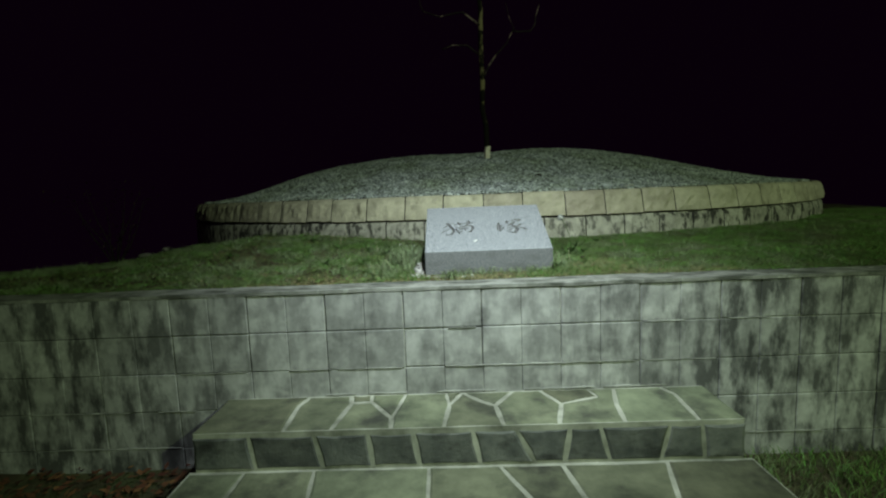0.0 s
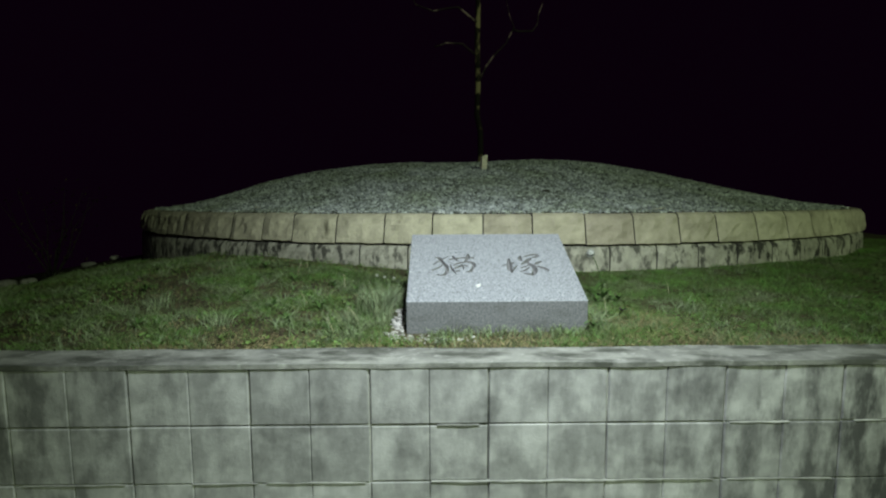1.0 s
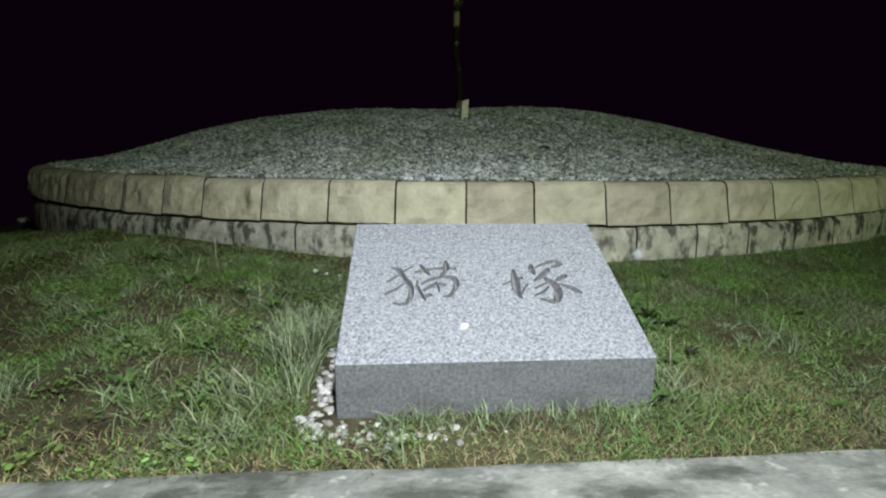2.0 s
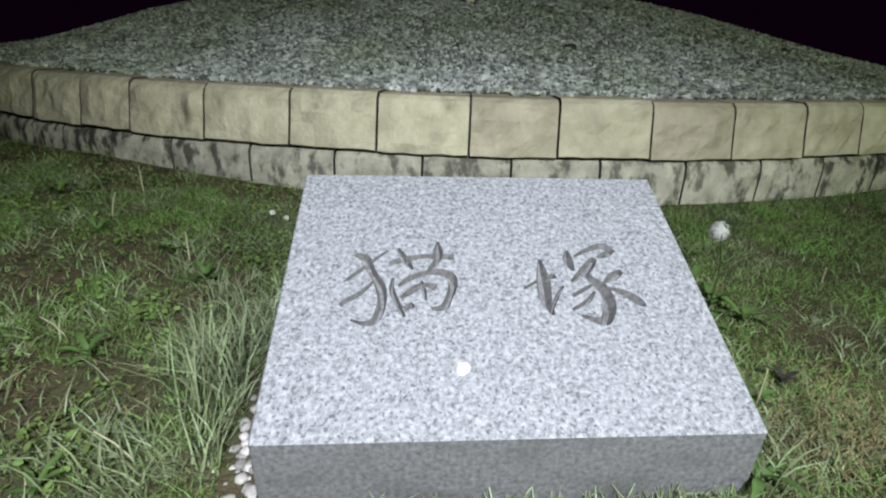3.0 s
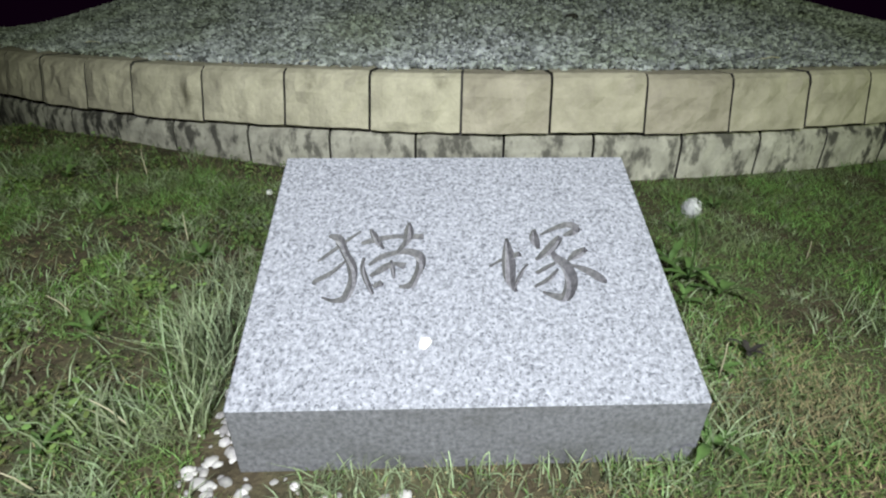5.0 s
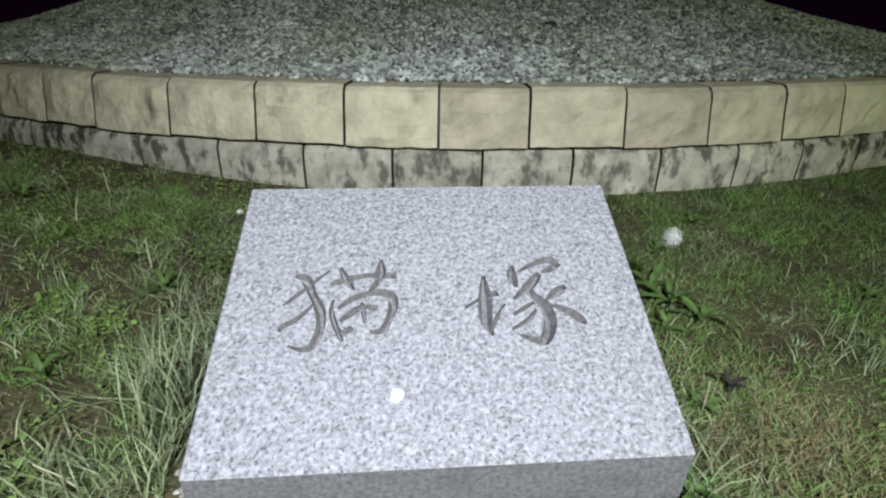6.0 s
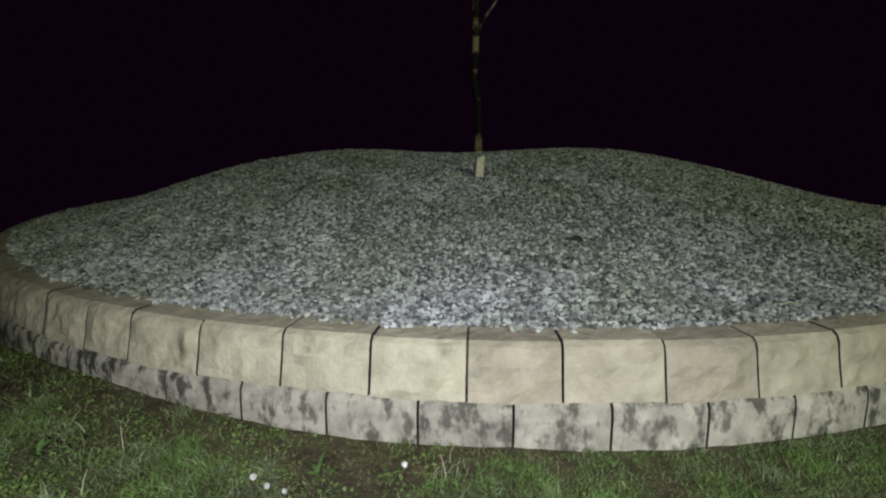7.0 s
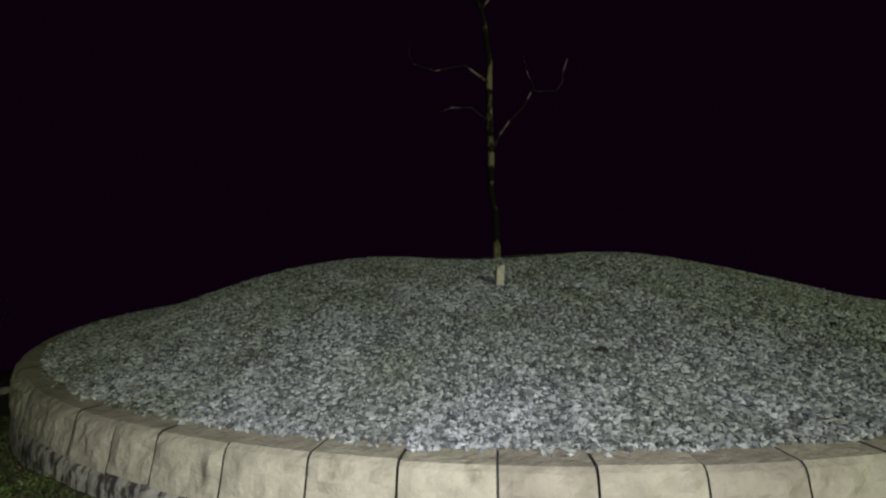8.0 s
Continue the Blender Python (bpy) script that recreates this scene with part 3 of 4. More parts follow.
OCTA_V = np.array([(1, 0, 0), (-1, 0, 0), (0, 1, 0), (0, -1, 0), (0, 0, 1), (0, 0, -1)], float)
OCTA_F = np.array([(0, 2, 4), (2, 1, 4), (1, 3, 4), (3, 0, 4), (2, 0, 5), (1, 2, 5), (3, 1, 5), (0, 3, 5)])
rng = np.random.default_rng(4)
spots, sizes = [], []
while len(spots) < 78000:
    a, r = rng.uniform(-math.pi, 0), math.sqrt(rng.uniform(1.0, 4.55 ** 2))
    if r > 4.47 + 0.03 * noise.noise((a * 30, 0, 0)) + abs(rng.normal(0, 0.022)):
        continue
    x, y = RING_X + r * math.cos(a), RING_Y + r * math.sin(a)
    near = np.interp(y, [4.0, 5.2, 7.5], [1.0, 0.75, 0.3])
    if rng.uniform() > near:
        continue
    spots.append((x, y, max(mound_height(r, x), RING_TOP + 0.003 if r > 4.45 else 0.0) + rng.uniform(0.0, 0.008)))
    sizes.append(rng.uniform(0.008, 0.0175) * (1.25 if y > 5.5 else 1))
tagged(scattered("gravel", np.array(spots), np.array(sizes), OCTA_V, OCTA_F, GRAVEL, 0.75, 9, mound), kind="stuff")

# ---- grass ----


def free_lawn(x, y):
    if math.hypot(x - RING_X, y - RING_Y) < RING_R + BATTER + 0.008 or y < TERRACE_Y - 0.005:
        return False
    if -0.18 + 0.05 * noise.noise((0.0, y * 9, 1.0)) < x < 0 and 2.635 + 0.03 * noise.noise((x * 14, 0.0, 5.0)) < y < 3.02:
        return False
    return not (SLAB_X0 - 0.005 < x < SLAB_X1 + 0.005 and SLAB_F - 0.005 < y < SLAB_B + 0.005)


def blades(name, roots, heights, widths, lean, material, seed, label):
    """Grass: each blade a bent strip that narrows to its tip."""
    rng = np.random.default_rng(seed)
    n = len(roots)
    turn, tip = rng.uniform(0, 2 * math.pi, n), rng.uniform(0, 2 * math.pi, n)
    side = np.stack([np.cos(turn), np.sin(turn), np.zeros(n)], 1) * widths[:, None] / 2
    bend = np.stack([np.cos(tip), np.sin(tip), np.zeros(n)], 1) * (heights * rng.uniform(0.3, 1.0, n) * lean)[:, None]
    up = np.zeros((n, 3))
    up[:, 2] = heights
    mid = roots + bend * 0.35 + up * 0.6
    v = np.stack([roots - side, roots + side, mid - side * 0.8, mid + side * 0.8, roots + bend + up], 1).reshape(-1, 3)
    first = (np.arange(n) * 5)[:, None]
    f = np.concatenate([first + np.array([[0, 1, 3]]), first + np.array([[0, 3, 2]]), first + np.array([[2, 3, 4]])]).tolist()
    me = bpy.data.meshes.new(name)
    me.from_pydata(v.tolist(), [], f)
    me.materials.append(material)
    me.update()
    return tagged(part(name, me), label, "grass", kind="stuff")


def cover(x, y):
    """How thick the grass stands: below zero the soil shows."""
    patch = noise.noise((x * 2.3, y * 2.3, 8.0)) + 0.7 * noise.noise((x * 7, y * 7, 2.0))
    close = max(0, 1 - (math.hypot(x - RING_X, y - RING_Y) - RING_R - BATTER) / 0.3)
    return patch, patch + (0.85 if x > 0.66 else 0.02) - close * (0.75 if x < 1.1 else 0.1)


def lawn(n, seed, dry=False):
    rng = np.random.default_rng(seed)
    roots, heights = [], []
    while len(roots) < n:
        x, y = rng.uniform(-4.6, 5.8), rng.uniform(TERRACE_Y, 6.2)
        if not free_lawn(x, y) or rng.uniform() > np.interp(abs(x - 0.4), [1.2, 2.5, 5], [1, 0.6, 0.3]):
            continue
        patch, thick = cover(x, y)
        if (thick < 0 and rng.uniform() < 0.85) != dry and not (dry and rng.uniform() < 0.25):
            continue
        roots.append((x, y, terrace(x, y) - 0.004))
        heights.append(rng.uniform(0.008, 0.026) * (1 + 1.2 * max(patch, 0)) * (0.9 if x > 0.55 else 1.0))
    return np.array(roots), np.array(heights)


rng_w = np.random.default_rng(20)
roots, heights = lawn(280000, 21)
blades("grass", roots, heights, rng_w.uniform(0.0014, 0.0032, len(roots)), 1.6, BLADE, 22, "short uneven mown green lawn grass above the wall")
roots, heights = lawn(18000, 23, True)
rng = np.random.default_rng(25)
strip = [(rng.uniform(-1.2, 1.6), TERRACE_Y + abs(rng.normal(0, 0.09))) for _ in range(6000)]
strip += [(rng.normal(0.92, 0.13), rng.normal(2.80, 0.10)) for _ in range(2600)]
strip = np.array([(x, y, terrace(x, y)) for x, y in strip if free_lawn(x, y)])
roots, heights = np.concatenate([roots, strip]), np.concatenate([heights, rng.uniform(0.008, 0.022, len(strip))])
blades("dry_grass", roots, heights * 0.8, np.full(len(roots), 0.0022), 2.2, DRY_BLADE, 24, "dry straw-coloured grass bits in the lawn")

# clumps of coarser grass that flop over the mown blades
rng = np.random.default_rng(28)
clump_roots, clump_heights = [], []
while len(clump_roots) < 26000:
    cx, cy = rng.uniform(-3.6, 4.2), rng.uniform(TERRACE_Y + 0.02, 5.2)
    if cover(cx, cy)[1] < -0.15 or rng.uniform() > (1.0 if cx < 0.3 else 0.4):
        continue
    tall, wide = rng.uniform(0.025, 0.062) * (1 if cx < 0.3 else 0.7), rng.uniform(0.012, 0.04)
    for _ in range(int(rng.uniform(14, 40))):
        x, y = cx + rng.normal(0, wide), cy + rng.normal(0, wide)
        if free_lawn(x, y):
            clump_roots.append((x, y, terrace(x, y) - 0.004))
            clump_heights.append(tall * rng.uniform(0.5, 1.1))
blades("coarse_grass", np.array(clump_roots), np.array(clump_heights), rng.uniform(0.0022, 0.0042, len(clump_roots)), 1.9, LONG_BLADE, 29, "coarse grey-green grass clumps flopping over the lawn")

# small broad leaves in clusters between the blades
rng = np.random.default_rng(27)
creep, reach = [], []
while len(creep) < 19000:
    cx, cy = rng.uniform(-3.2, 3.4), rng.uniform(TERRACE_Y + 0.02, 4.9)
    if noise.noise((cx * 2.6, cy * 2.6, 4.0)) + (0.12 if cx < 0.3 else -0.48) < rng.uniform(-0.2, 0.3):
        continue
    wide, leaf = rng.uniform(0.012, 0.045), rng.uniform(0.0035, 0.0085)
    for _ in range(int(rng.uniform(10, 46))):
        x, y = cx + rng.normal(0, wide), cy + rng.normal(0, wide)
        if free_lawn(x, y):
            creep.append((x, y, terrace(x, y) + rng.uniform(0.003, 0.034)))
            reach.append(leaf * rng.uniform(0.6, 1.2))
creep, reach = np.array(creep), np.array(reach)
n = len(creep)
turn = rng.uniform(0, 2 * math.pi, n)
ahead = np.stack([np.cos(turn), np.sin(turn), rng.uniform(-0.5, 0.5, n)], 1) * reach[:, None]
beside = np.stack([-np.sin(turn), np.cos(turn), rng.uniform(-0.5, 0.5, n)], 1) * reach[:, None] * rng.uniform(0.35, 0.7, n)[:, None]
verts = np.stack([creep - ahead, creep - ahead * 0.3 + beside, creep + ahead * 0.5 + beside * 0.9, creep + ahead, creep + ahead * 0.5 - beside * 0.9, creep - ahead * 0.3 - beside], 1).reshape(-1, 3)
faces = ((np.arange(n) * 6)[:, None] + np.arange(6)[None]).tolist()
tagged(part("creeping_weed", mesh_of("creeping_weed", verts.tolist(), faces, CREEPER)), "low creeping small-leaved weeds in the lawn", "weed", kind="stuff")

# fallen leaves on the low ground beside the steps
rng = np.random.default_rng(33)
n = 2600
spot = np.stack([rng.uniform(-3.6, -1.2, n), rng.uniform(0.6, 2.32, n), rng.uniform(LOW + 0.012, LOW + 0.05, n)], 1)
turn = rng.uniform(0, 2 * math.pi, n)
ahead = np.stack([np.cos(turn), np.sin(turn), rng.uniform(-0.35, 0.35, n)], 1) * rng.uniform(0.012, 0.034, n)[:, None]
beside = np.stack([-np.sin(turn), np.cos(turn), rng.uniform(-0.35, 0.35, n)], 1) * rng.uniform(0.007, 0.017, n)[:, None]
verts = np.stack([spot - ahead, spot + beside, spot + ahead, spot - beside], 1).reshape(-1, 3)
faces = ((np.arange(n) * 4)[:, None] + np.arange(4)[None]).tolist()
tagged(part("leaf_litter", mesh_of("leaf_litter", verts.tolist(), faces, LITTER)), "reddish brown fallen leaves on the low ground beside the step", "leaf litter", kind="stuff")

# lower lawn beside the landing
rng = np.random.default_rng(31)
low_roots = [(rng.uniform(1.36, 3.6), rng.uniform(1.0, 2.33), LOW) for _ in range(9000)]
blades("lower_grass", np.array(low_roots), rng.uniform(0.03, 0.07, 9000), np.full(9000, 0.005), 1.2, BLADE, 32, "dark green grass beside the stone landing")

# ---- longer tufts round the slab ----
rng = np.random.default_rng(41)


tuft_roots, tuft_heights = [], []
for x, y, n, h in [(-0.17, 2.80, 70, 0.11), (-0.22, 2.90, 90, 0.15), (-0.17, 3.02, 60, 0.12), (-0.20, 3.12, 40, 0.09), (-0.28, 2.98, 60, 0.12),
                   (0.03, 2.66, 60, 0.05), (0.14, 2.66, 60, 0.055), (0.26, 2.66, 50, 0.05), (0.38, 2.66, 50, 0.04), (0.5, 2.66, 60, 0.05), (0.6, 2.66, 40, 0.05), (0.68, 2.72, 24, 0.09),
                   (0.67, 2.95, 30, 0.07), (-0.35, 2.75, 40, 0.09), (-0.9, 2.8, 40, 0.08), (-1.3, 3.1, 40, 0.09), (1.2, 3.0, 30, 0.07)]:
    for _ in range(n * 2):
        p, q = x + rng.normal(0, 0.035), y + rng.normal(0, 0.035)
        if free_lawn(p, q):
            tuft_roots.append((p, q, terrace(p, q) - 0.004))
            tuft_heights.append(rng.uniform(0.5, 1.1) * h)
blades("long_grass", np.array(tuft_roots), np.array(tuft_heights), np.full(len(tuft_roots), 0.0032), 1.15, LONG_BLADE, 43, "long grey-green grass growing in tufts beside the granite slab")


# ---- weeds, dandelion ----
def leaf_blade(length, width, curl):
    verts, faces = [], []
    for i in range(6):
        t = i / 5
        w = width * math.sin(math.pi * min(1, 0.12 + 0.86 * t)) * (1 if i % 2 else 0.75)
        z = curl * length * math.sin(t * 2.4)
        verts += [(t * length, -w, z), (t * length, 0, z - w * 0.35), (t * length, w, z)]
    for i in range(5):
        a = 3 * i
        faces += [(a, a + 1, a + 4, a + 3), (a + 1, a + 2, a + 5, a + 4)]
    return mesh_of("leaf", verts, faces, LEAF, True)


LEAVES = [leaf_blade(0.075, 0.011, 0.22), leaf_blade(0.055, 0.013, 0.3), leaf_blade(0.095, 0.010, 0.35)]


def weed(x, y, n, seed, size=1.0, name="weed", label="small broad-leaved green weed in the lawn"):
    r = random.Random(seed)
    base = new(name)
    base.matrix_basis = pose(x, y, terrace(x, y))
    tagged(base, label, "weed", "weeds in the lawn")
    for i in range(n):
        m = pose(0, 0, 0.006 + 0.02 * r.random() * size, 0, -r.uniform(-4, 20), 360 * i / n + r.uniform(-20, 20)) @ Matrix.Scale(size * r.uniform(0.5, 0.85), 4)
        part("leaf", LEAVES[r.randrange(3)], base, m=m)
    return base


dandelion = weed(0.860, 3.190, 8, 7, 1.4, "dandelion", "dandelion with a round white seed head beside the slab")
HEAD = Vector((0.759, 3.092, 1.308)) - Vector((0.860, 3.190, terrace(0.860, 3.190)))
stem = [Vector((0, 0, 0)).lerp(HEAD, t) + Vector((0.012 * math.sin(t * 3), 0, 0.02 * math.sin(t * 3.1))) for t in (0, 0.2, 0.4, 0.6, 0.8, 1.0)]
part("stem", mesh_of("stem", *tube(stem, [0.0022] * 6, 6), LEAF, True), dandelion)
hairs_v, hairs_f = [], []
r = random.Random(5)
for i in range(420):
    z = 1 - 2 * (i + 0.5) / 420
    a = i * 2.39996
    d = Vector((math.sqrt(1 - z * z) * math.cos(a), math.sqrt(1 - z * z) * math.sin(a), z))
    s = d.cross(Vector((0.2, 0.5, 0.8))).normalized()
    u = d.cross(s)
    tip = HEAD + d * 0.021 * r.uniform(0.72, 1.06)
    k = len(hairs_v)
    hairs_v += [HEAD + s * 0.0005, HEAD - s * 0.0005, tip, tip + s * 0.0022, tip + u * 0.0022 + d * 0.001, tip - s * 0.0022, tip - u * 0.0022 + d * 0.001]
    hairs_f += [(k, k + 1, k + 2), (k + 2, k + 3, k + 4), (k + 2, k + 4, k + 5), (k + 2, k + 5, k + 6), (k + 2, k + 6, k + 3)]
part("seed_head", mesh_of("seed_head", hairs_v, hairs_f, FLUFF), dandelion, "round white seed head")

for k, (x, y, n, s) in enumerate([(0.84, 3.26, 6, 1.3), (0.91, 3.13, 6, 1.3), (0.80, 3.10, 6, 1.1), (0.655, 2.70, 5, 1.1), (0.76, 2.87, 5, 0.8), (-0.62, 2.82, 6, 1.0), (-0.52, 3.02, 6, 1.0),
                                  (-0.75, 3.05, 6, 0.9), (-0.42, 2.72, 5, 0.8), (-0.40, 3.30, 6, 1.1), (-0.95, 3.25, 6, 1.0), (-0.55, 3.45, 6, 1.0), (-0.80, 3.55, 5, 1.0),
                                  (0.45, 3.74, 7, 1.1), (0.36, 3.70, 6, 0.9), (-0.15, 3.75, 6, 1.0), (0.95, 3.45, 5, 0.9), (1.15, 3.62, 5, 0.9), (-1.2, 2.75, 6, 1.0),
                                  (-1.5, 3.3, 6, 1.1), (1.4, 3.2, 5, 0.8), (1.05, 2.66, 5, 0.7), (-1.05, 3.8, 6, 1.2)]):
    weed(x, y, n, 60 + k, s)


# ---- dead leaf and dry stalks ----
dead = tagged(new("dead_leaf"), "dark withered weed lying flat on the grass", "dead leaf")
dead.matrix_basis = pose(0.846, 2.913, terrace(0.846, 2.913) + 0.02)
WITHERED = [me.copy() for me in LEAVES]
for me in WITHERED:
    me.materials[0] = DARK_STONE
for i in range(5):
    part("leaf", WITHERED[i % 3], dead, m=pose(0, 0, 0, 0, -8, 75 * i + 10) @ Matrix.Scale(0.55, 4))
r = random.Random(19)
for x, y, h in ((-0.81, 3.65, 0.10), (-0.80, 3.83, 0.12), (-0.48, 3.40, 0.10), (-0.60, 3.08, 0.08), (-0.38, 2.65, 0.09), (0.76, 2.86, 0.11), (-0.30, 2.76, 0.10), (0.25, 3.74, 0.10), (1.25, 3.3, 0.08)):
    lean = (r.uniform(-0.05, 0.05), r.uniform(-0.03, 0.03))
    pts = [(lean[0] * t * t, lean[1] * t * t, h * t - 0.01) for t in (0, 0.35, 0.7, 1.0)]
    ob = part("dry_stalk", mesh_of("dry_stalk", *tube(pts, [0.0016, 0.0015, 0.0012, 0.0006], 5), STRAW, True), m=pose(x, y, terrace(x, y)))
    tagged(ob, "thin pale dry grass stalk standing in the lawn", "stalk", "dry stalks in the lawn")
for x, y, a in ((-0.845, 4.36, 20), (-1.45, 4.80, 60), (-0.924, 4.42, 140), (-0.25, 4.17, 10), (1.62, 4.25, 165)):
    z = mound_height(math.hypot(x - RING_X, y - RING_Y), x) + 0.016
    pts = [(0.09 * t - 0.045, 0.012 * math.sin(3 * t), 0.004 * math.sin(5 * t)) for t in (0, 0.35, 0.7, 1.0)]
    ob = part("straw", mesh_of("straw", *tube(pts, [0.002, 0.0024, 0.002, 0.001], 5), STRAW, True), m=pose(x, y, z, 4, 3, a))
    tagged(ob, "pale dry straw lying on the gravel edge", "straw", "straws on the gravel")

# ---- pebbles ----
def pebble_mesh(seed):
    r = random.Random(seed)
    bm = bmesh.new()
    bmesh.ops.create_icosphere(bm, subdivisions=2, radius=1.0)
    sx, sy, sz = r.uniform(0.8, 1.25), r.uniform(0.7, 1.0), r.uniform(0.5, 0.75)
    for v in bm.verts:
        f = 1 + 0.34 * noise.noise(v.co * 1.5 + Vector((seed * 3.3, 0, 0)))
        v.co = Vector((v.co.x * sx, v.co.y * sy, v.co.z * sz)) * f
    return finished("pebble", bm, PEBBLE, True)


PEBBLES = [pebble_mesh(s) for s in range(5)]
r = random.Random(77)
beds = [(-0.13, 2.67, 0.03, 0.035, 34), (-0.04, 2.635, 0.06, 0.018, 22), (0.10, 2.618, 0.09, 0.014, 26), (-0.14, 2.78, 0.022, 0.07, 60), (-0.14, 2.95, 0.018, 0.07, 30)]
for cx, cy, dx, dy, n in beds:
    for _ in range(n):
        x, y = cx + r.gauss(0, dx), cy + r.gauss(0, dy)
        if y < TERRACE_Y or x > SLAB_X0 - 0.012 and SLAB_F - 0.012 < y < SLAB_B:
            continue
        size = r.choice((0.0032, 0.004, 0.0048, 0.006, 0.0075)) * (1.45 if y < 2.66 else 1.6)
        ob = part("pebble", PEBBLES[r.randrange(5)], m=pose(x, y, terrace(x, y) + size * 0.15, r.uniform(-15, 15), r.uniform(-15, 15), r.uniform(0, 360)) @ Matrix.Scale(size, 4))
        tagged(ob, "small pale rounded pebble in the grass beside the slab", "pebble", "pebbles beside the slab")
for x, y, size in ((-0.354, 3.756, 0.014), (0.117, 3.804, 0.013), (-0.30, 3.72, 0.012), (-0.24, 3.70, 0.009)):
    tagged(part("pebble", PEBBLES[1], m=pose(x, y, terrace(x, y) + 0.006, 10, 5, 40) @ Matrix.Scale(size, 4)), "white pebble in the grass below the ring wall", "pebble", "pebbles below the ring wall")
BRIGHT = mat("bright_pebble", (0.70, 0.70, 0.68), (0.85, 0.85, 0.83), 25, 0.6, 0.1)
for ob in [o for o in scene.objects if o.get("group") == "pebbles below the ring wall"]:
    ob.data = ob.data.copy()
    ob.data.materials[0] = BRIGHT
mark_r = math.hypot(0.958 - RING_X, 4.894 - RING_Y)
tagged(part("dark_stone", mesh_of("dark_stone", [tuple(v.co) for v in PEBBLES[2].vertices], [tuple(p.vertices) for p in PEBBLES[2].polygons], DARK_STONE, True),
            m=pose(0.958, 4.894, mound_height(mark_r, 0.958) + 0.012) @ Matrix.Scale(0.028, 4)), "single dark stone lying on the grey gravel", "stone")

# ---- fallen petal on the slab ----
bm = bmesh.new()
outline = [bm.verts.new((0.010 * math.cos(a) * (1 + 0.15 * math.sin(3 * a)), 0.0125 * math.sin(a) * (1 + 0.1 * math.cos(2 * a)), 0.0015 + 0.001 * math.sin(2 * a))) for a in [2 * math.pi * i / 14 for i in range(14)]]
bm.faces.new(outline)
bmesh.ops.extrude_face_region(bm, geom=bm.faces[:])
for v in bm.verts:
    if v not in outline:
        v.co.z += 0.001
tilt = math.degrees(math.atan2(SLAB_BZ - SLAB_FZ, SLAB_B - SLAB_F))
tagged(part("petal", finished("petal", bm, PETAL), m=pose(0.193, 2.776, SLAB_FZ + (2.776 - SLAB_F) * math.tan(radians(tilt)) + 0.001, tilt, 0, -35)), "fallen white petal lying on the granite slab", "petal")

# ---- stake in the gravel ----
post_r = math.hypot(0.53 - RING_X, 6.05 - RING_Y)
post_z = mound_height(post_r, 0.53)
bm = bmesh.new()
box(bm, -0.03, 0.03, -0.03, 0.03, -0.15, 0.16, 0.004)
for v in bm.verts:
    if v.co.z > 0.1:
        v.co.z += v.co.x * 0.35
tagged(part("marker_stake", finished("marker_stake", bm, STAKE), m=pose(0.53, 6.05, post_z, 2, 3, 12)), "short pale wooden marker stake driven into the gravel", "stake")


# ---- bare tree on the mound ----
tree = tagged(new("tree"), "thin bare tree with patchy bark on the gravel mound", "tree")
tree.matrix_basis = pose(0.68, 8.5, 2.05)
trunk_pts = [(0.05, 0, -0.1), (0.045, 0, 0.35), (0.04, 0.0, 0.6), (-0.015, 0.0, 0.86), (0.0, 0.02, 1.3), (-0.015, 0.0, 1.95), (0.0, 0.02, 2.54), (-0.07, 0, 3.12), (-0.17, 0.03, 3.45), (-0.2, 0.05, 4.6)]
part("trunk", mesh_of("trunk", *tube(trunk_pts, [0.05, 0.047, 0.045, 0.044, 0.043, 0.042, 0.038, 0.032, 0.026, 0.012], 10), BARK, True), tree)
BOUGHS = [
    [(0.0, 0, 1.35), (0.12, -0.03, 1.6), (0.233, -0.05, 1.75), (0.415, -0.1, 1.92), (0.54, -0.12, 2.16), (0.466, -0.12, 2.32), (0.41, -0.12, 2.57)],
    [(0.52, -0.12, 2.12), (0.597, -0.13, 2.09), (0.815, -0.15, 2.09), (0.89, -0.15, 2.19), (0.9, -0.15, 2.32), (0.975, -0.12, 2.52)],
    [(0.0, 0, 2.25), (-0.313, -0.08, 2.465), (-0.495, -0.1, 2.436), (-0.7, -0.12, 2.39), (-0.97, -0.14, 2.48), (-1.02, -0.15, 2.6), (-1.02, -0.15, 2.8)],
    [(0.0, 0, 1.75), (-0.25, -0.06, 1.93), (-0.495, -0.1, 1.93), (-0.68, -0.1, 1.87)],
    [(-0.1, 0, 3.2), (0.2, 0.0, 3.6), (0.5, 0.05, 4.1), (0.6, 0.05, 4.6)],
    [(-0.17, 0, 3.5), (-0.5, 0.02, 3.9), (-0.8, 0.02, 4.5)],
]
for bough in BOUGHS:
    part("limb", mesh_of("limb", *tube(bough, [0.019 - 0.0022 * i for i in range(len(bough))], 7), TWIG, True), tree)

# ---- stones and a shrub beyond the lawn ----
for x, y, size, turn in ((-6.3, 7.8, 0.13, 20), (-6.05, 7.9, 0.10, 80), (-5.5, 6.3, 0.11, 50), (-5.0, 7.7, 0.09, 10), (-4.75, 7.9, 0.08, 130)):
    tagged(part("rock", PEBBLES[turn % 5], m=pose(x, y, terrace(x, y) + size * 0.35, 8, 4, turn) @ Matrix.Scale(size, 4)), "pale rounded rock on the dark slope beside the mound", "rock", "rocks beyond the lawn")
shrub = tagged(new("shrub"), "dark sparse shrub beyond the lawn, almost unlit", "shrub")
shrub.matrix_basis = pose(-5.3, 7.4, terrace(-5.3, 7.4))
r = random.Random(91)
tips = []
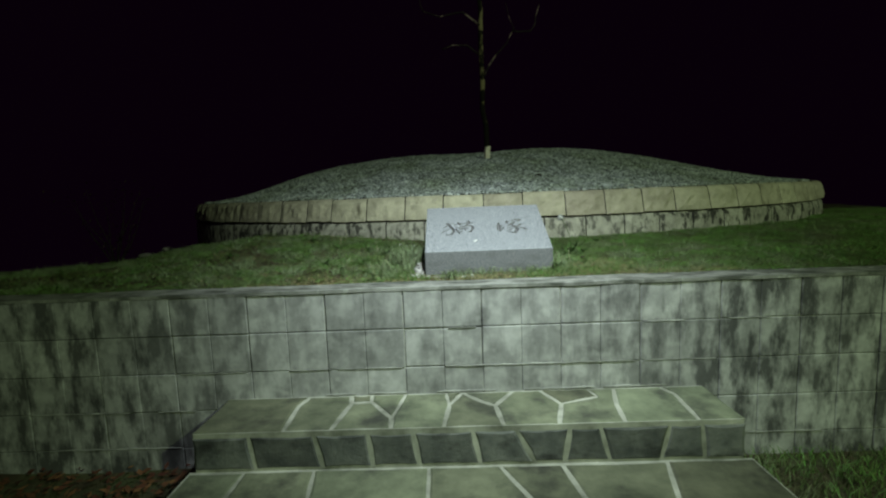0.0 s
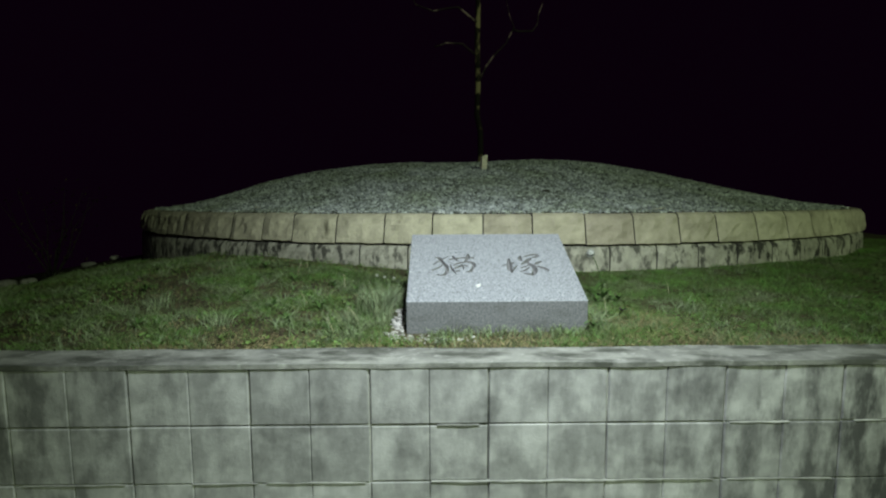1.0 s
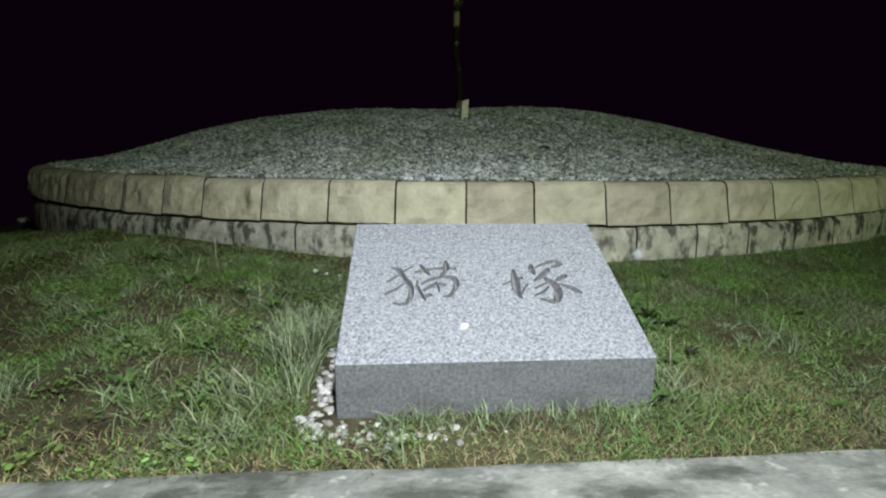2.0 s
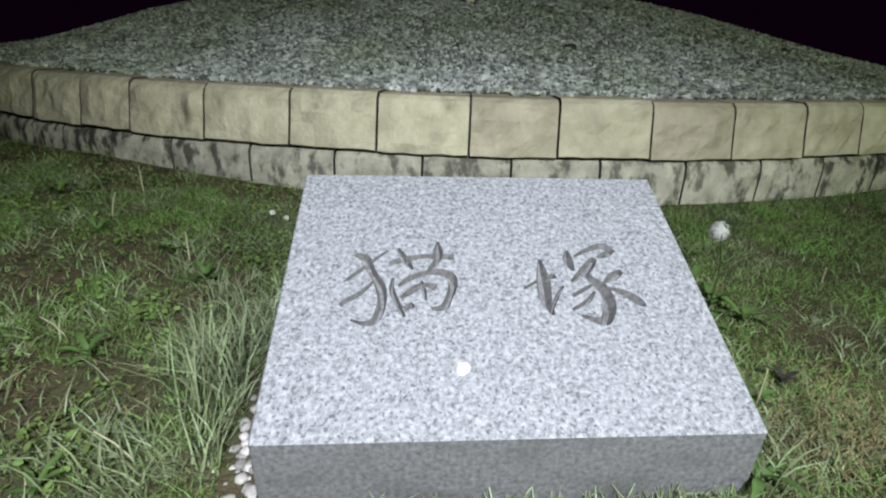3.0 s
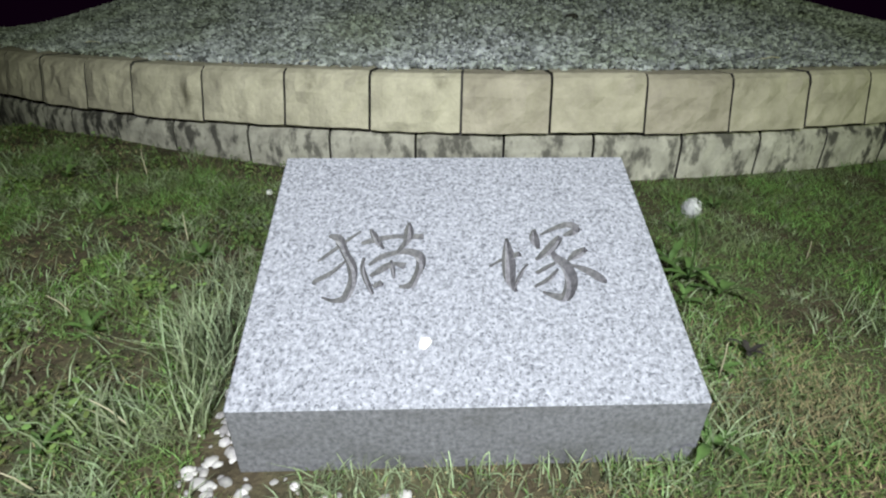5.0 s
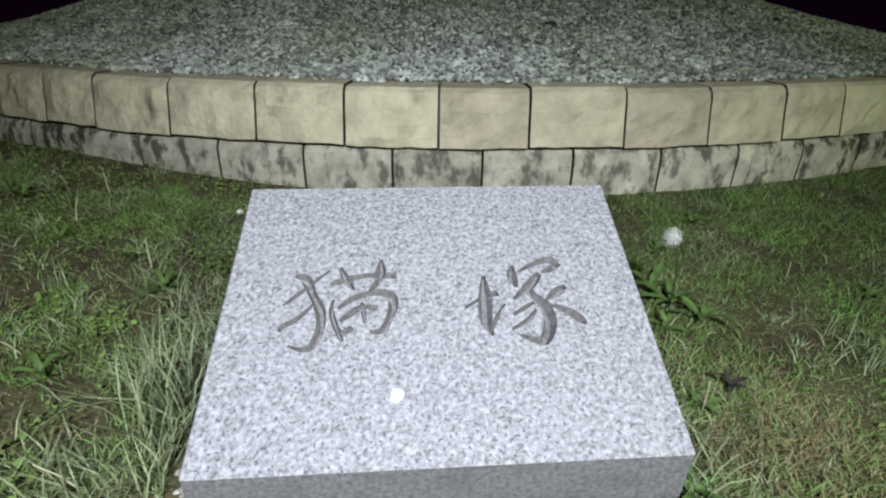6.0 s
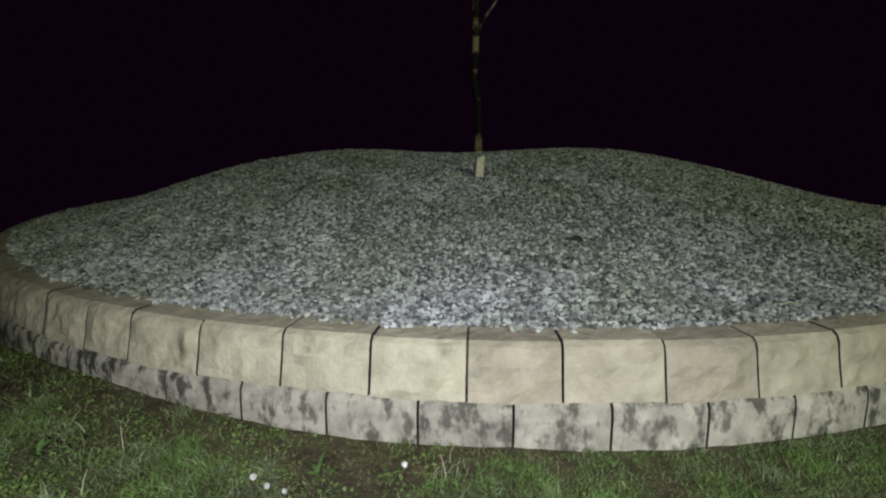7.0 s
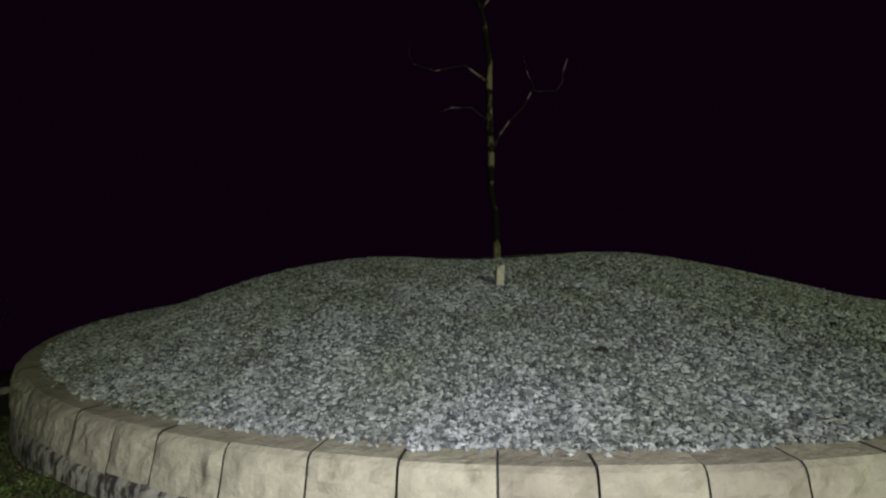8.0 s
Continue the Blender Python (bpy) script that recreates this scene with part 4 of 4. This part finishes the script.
for k in range(9):
    a = k * 2.4
    pts = [(0, 0, -0.05)] + [(0.5 * t * math.cos(a) + r.uniform(-0.06, 0.06), 0.5 * t * math.sin(a) + r.uniform(-0.06, 0.06), 1.25 * t * r.uniform(0.8, 1.0)) for t in (0.3, 0.6, 1.0)]
    tips += pts[1:]
    part("stem", mesh_of("stem", *tube(pts, [0.011, 0.008, 0.005, 0.002], 6), DARK_STONE, True), shrub)
leaf_v, leaf_f = [], []
for _ in range(420):
    c = Vector(r.choice(tips)) + Vector((r.gauss(0, 0.12), r.gauss(0, 0.12), r.gauss(0, 0.1)))
    d = Vector((r.uniform(-1, 1), r.uniform(-1, 1), r.uniform(-0.6, 0.6))).normalized()
    e = d.cross(Vector((0.3, 0.2, 1))).normalized()
    k = len(leaf_v)
    leaf_v += [c, c + d * 0.03 + e * 0.012, c + d * 0.06, c + d * 0.03 - e * 0.012]
    leaf_f.append((k, k + 1, k + 2, k + 3))
tagged(part("foliage", mesh_of("foliage", leaf_v, leaf_f, DULL_LEAF), shrub), kind="stuff")

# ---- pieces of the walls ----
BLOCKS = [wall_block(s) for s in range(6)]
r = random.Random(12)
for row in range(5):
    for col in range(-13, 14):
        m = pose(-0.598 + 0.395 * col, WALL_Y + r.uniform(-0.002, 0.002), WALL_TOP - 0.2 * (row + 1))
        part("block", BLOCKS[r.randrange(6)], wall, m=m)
SPLIT = [ring_block(s, RING_TOP - 0.2, RING_TOP, SANDSTONE, 0.024, RING_R + 0.008, 0.048) for s in range(9)]
FOOT = [ring_block(20 + s, RING_TOP - 0.52, RING_TOP - 0.211, FOOTING, 0.010, RING_R + BATTER - 0.014, 0.012) for s in range(7)]
# the blocks differ a little in length: how far some joints lie beside their even places, in metres along the wall
JOINT = -0.0918 - math.pi / 2
SHIFT = {-6: 0.02, -5: 0.02, -4: -0.036, -3: -0.012, -2: 0.010, -1: 0.007, 2: 0.010, 3: 0.010, 4: 0.008, 5: -0.022}


def joint(i):
    return JOINT + i * STEP_A + (SHIFT[i] if i in SHIFT else r.uniform(-0.012, 0.012)) / RING_R


joints = [joint(i) for i in range(-44, 44)]
joints.append(joints[0] + 2 * math.pi)
for a, b in zip(joints, joints[1:]):
    wide = Matrix.Diagonal((1, (b - a) / STEP_A, 1, 1))
    turn = math.degrees((a + b) / 2)
    part("block", SPLIT[r.randrange(9)], ring, m=pose(RING_X, RING_Y, r.uniform(-0.004, 0.003), 0, 0, turn) @ wide)
# the footing's joints lie under the middles of the blocks above
middles = [(a + b) / 2 for a, b in zip(joints, joints[1:])]
middles.append(middles[0] + 2 * math.pi)
for a, b in zip(middles, middles[1:]):
    wide = Matrix.Diagonal((1, (b - a) / STEP_A, 1, 1))
    part("block", FOOT[r.randrange(7)], ring, m=pose(RING_X, RING_Y, 0, 0, 0, math.degrees((a + b) / 2)) @ wide)
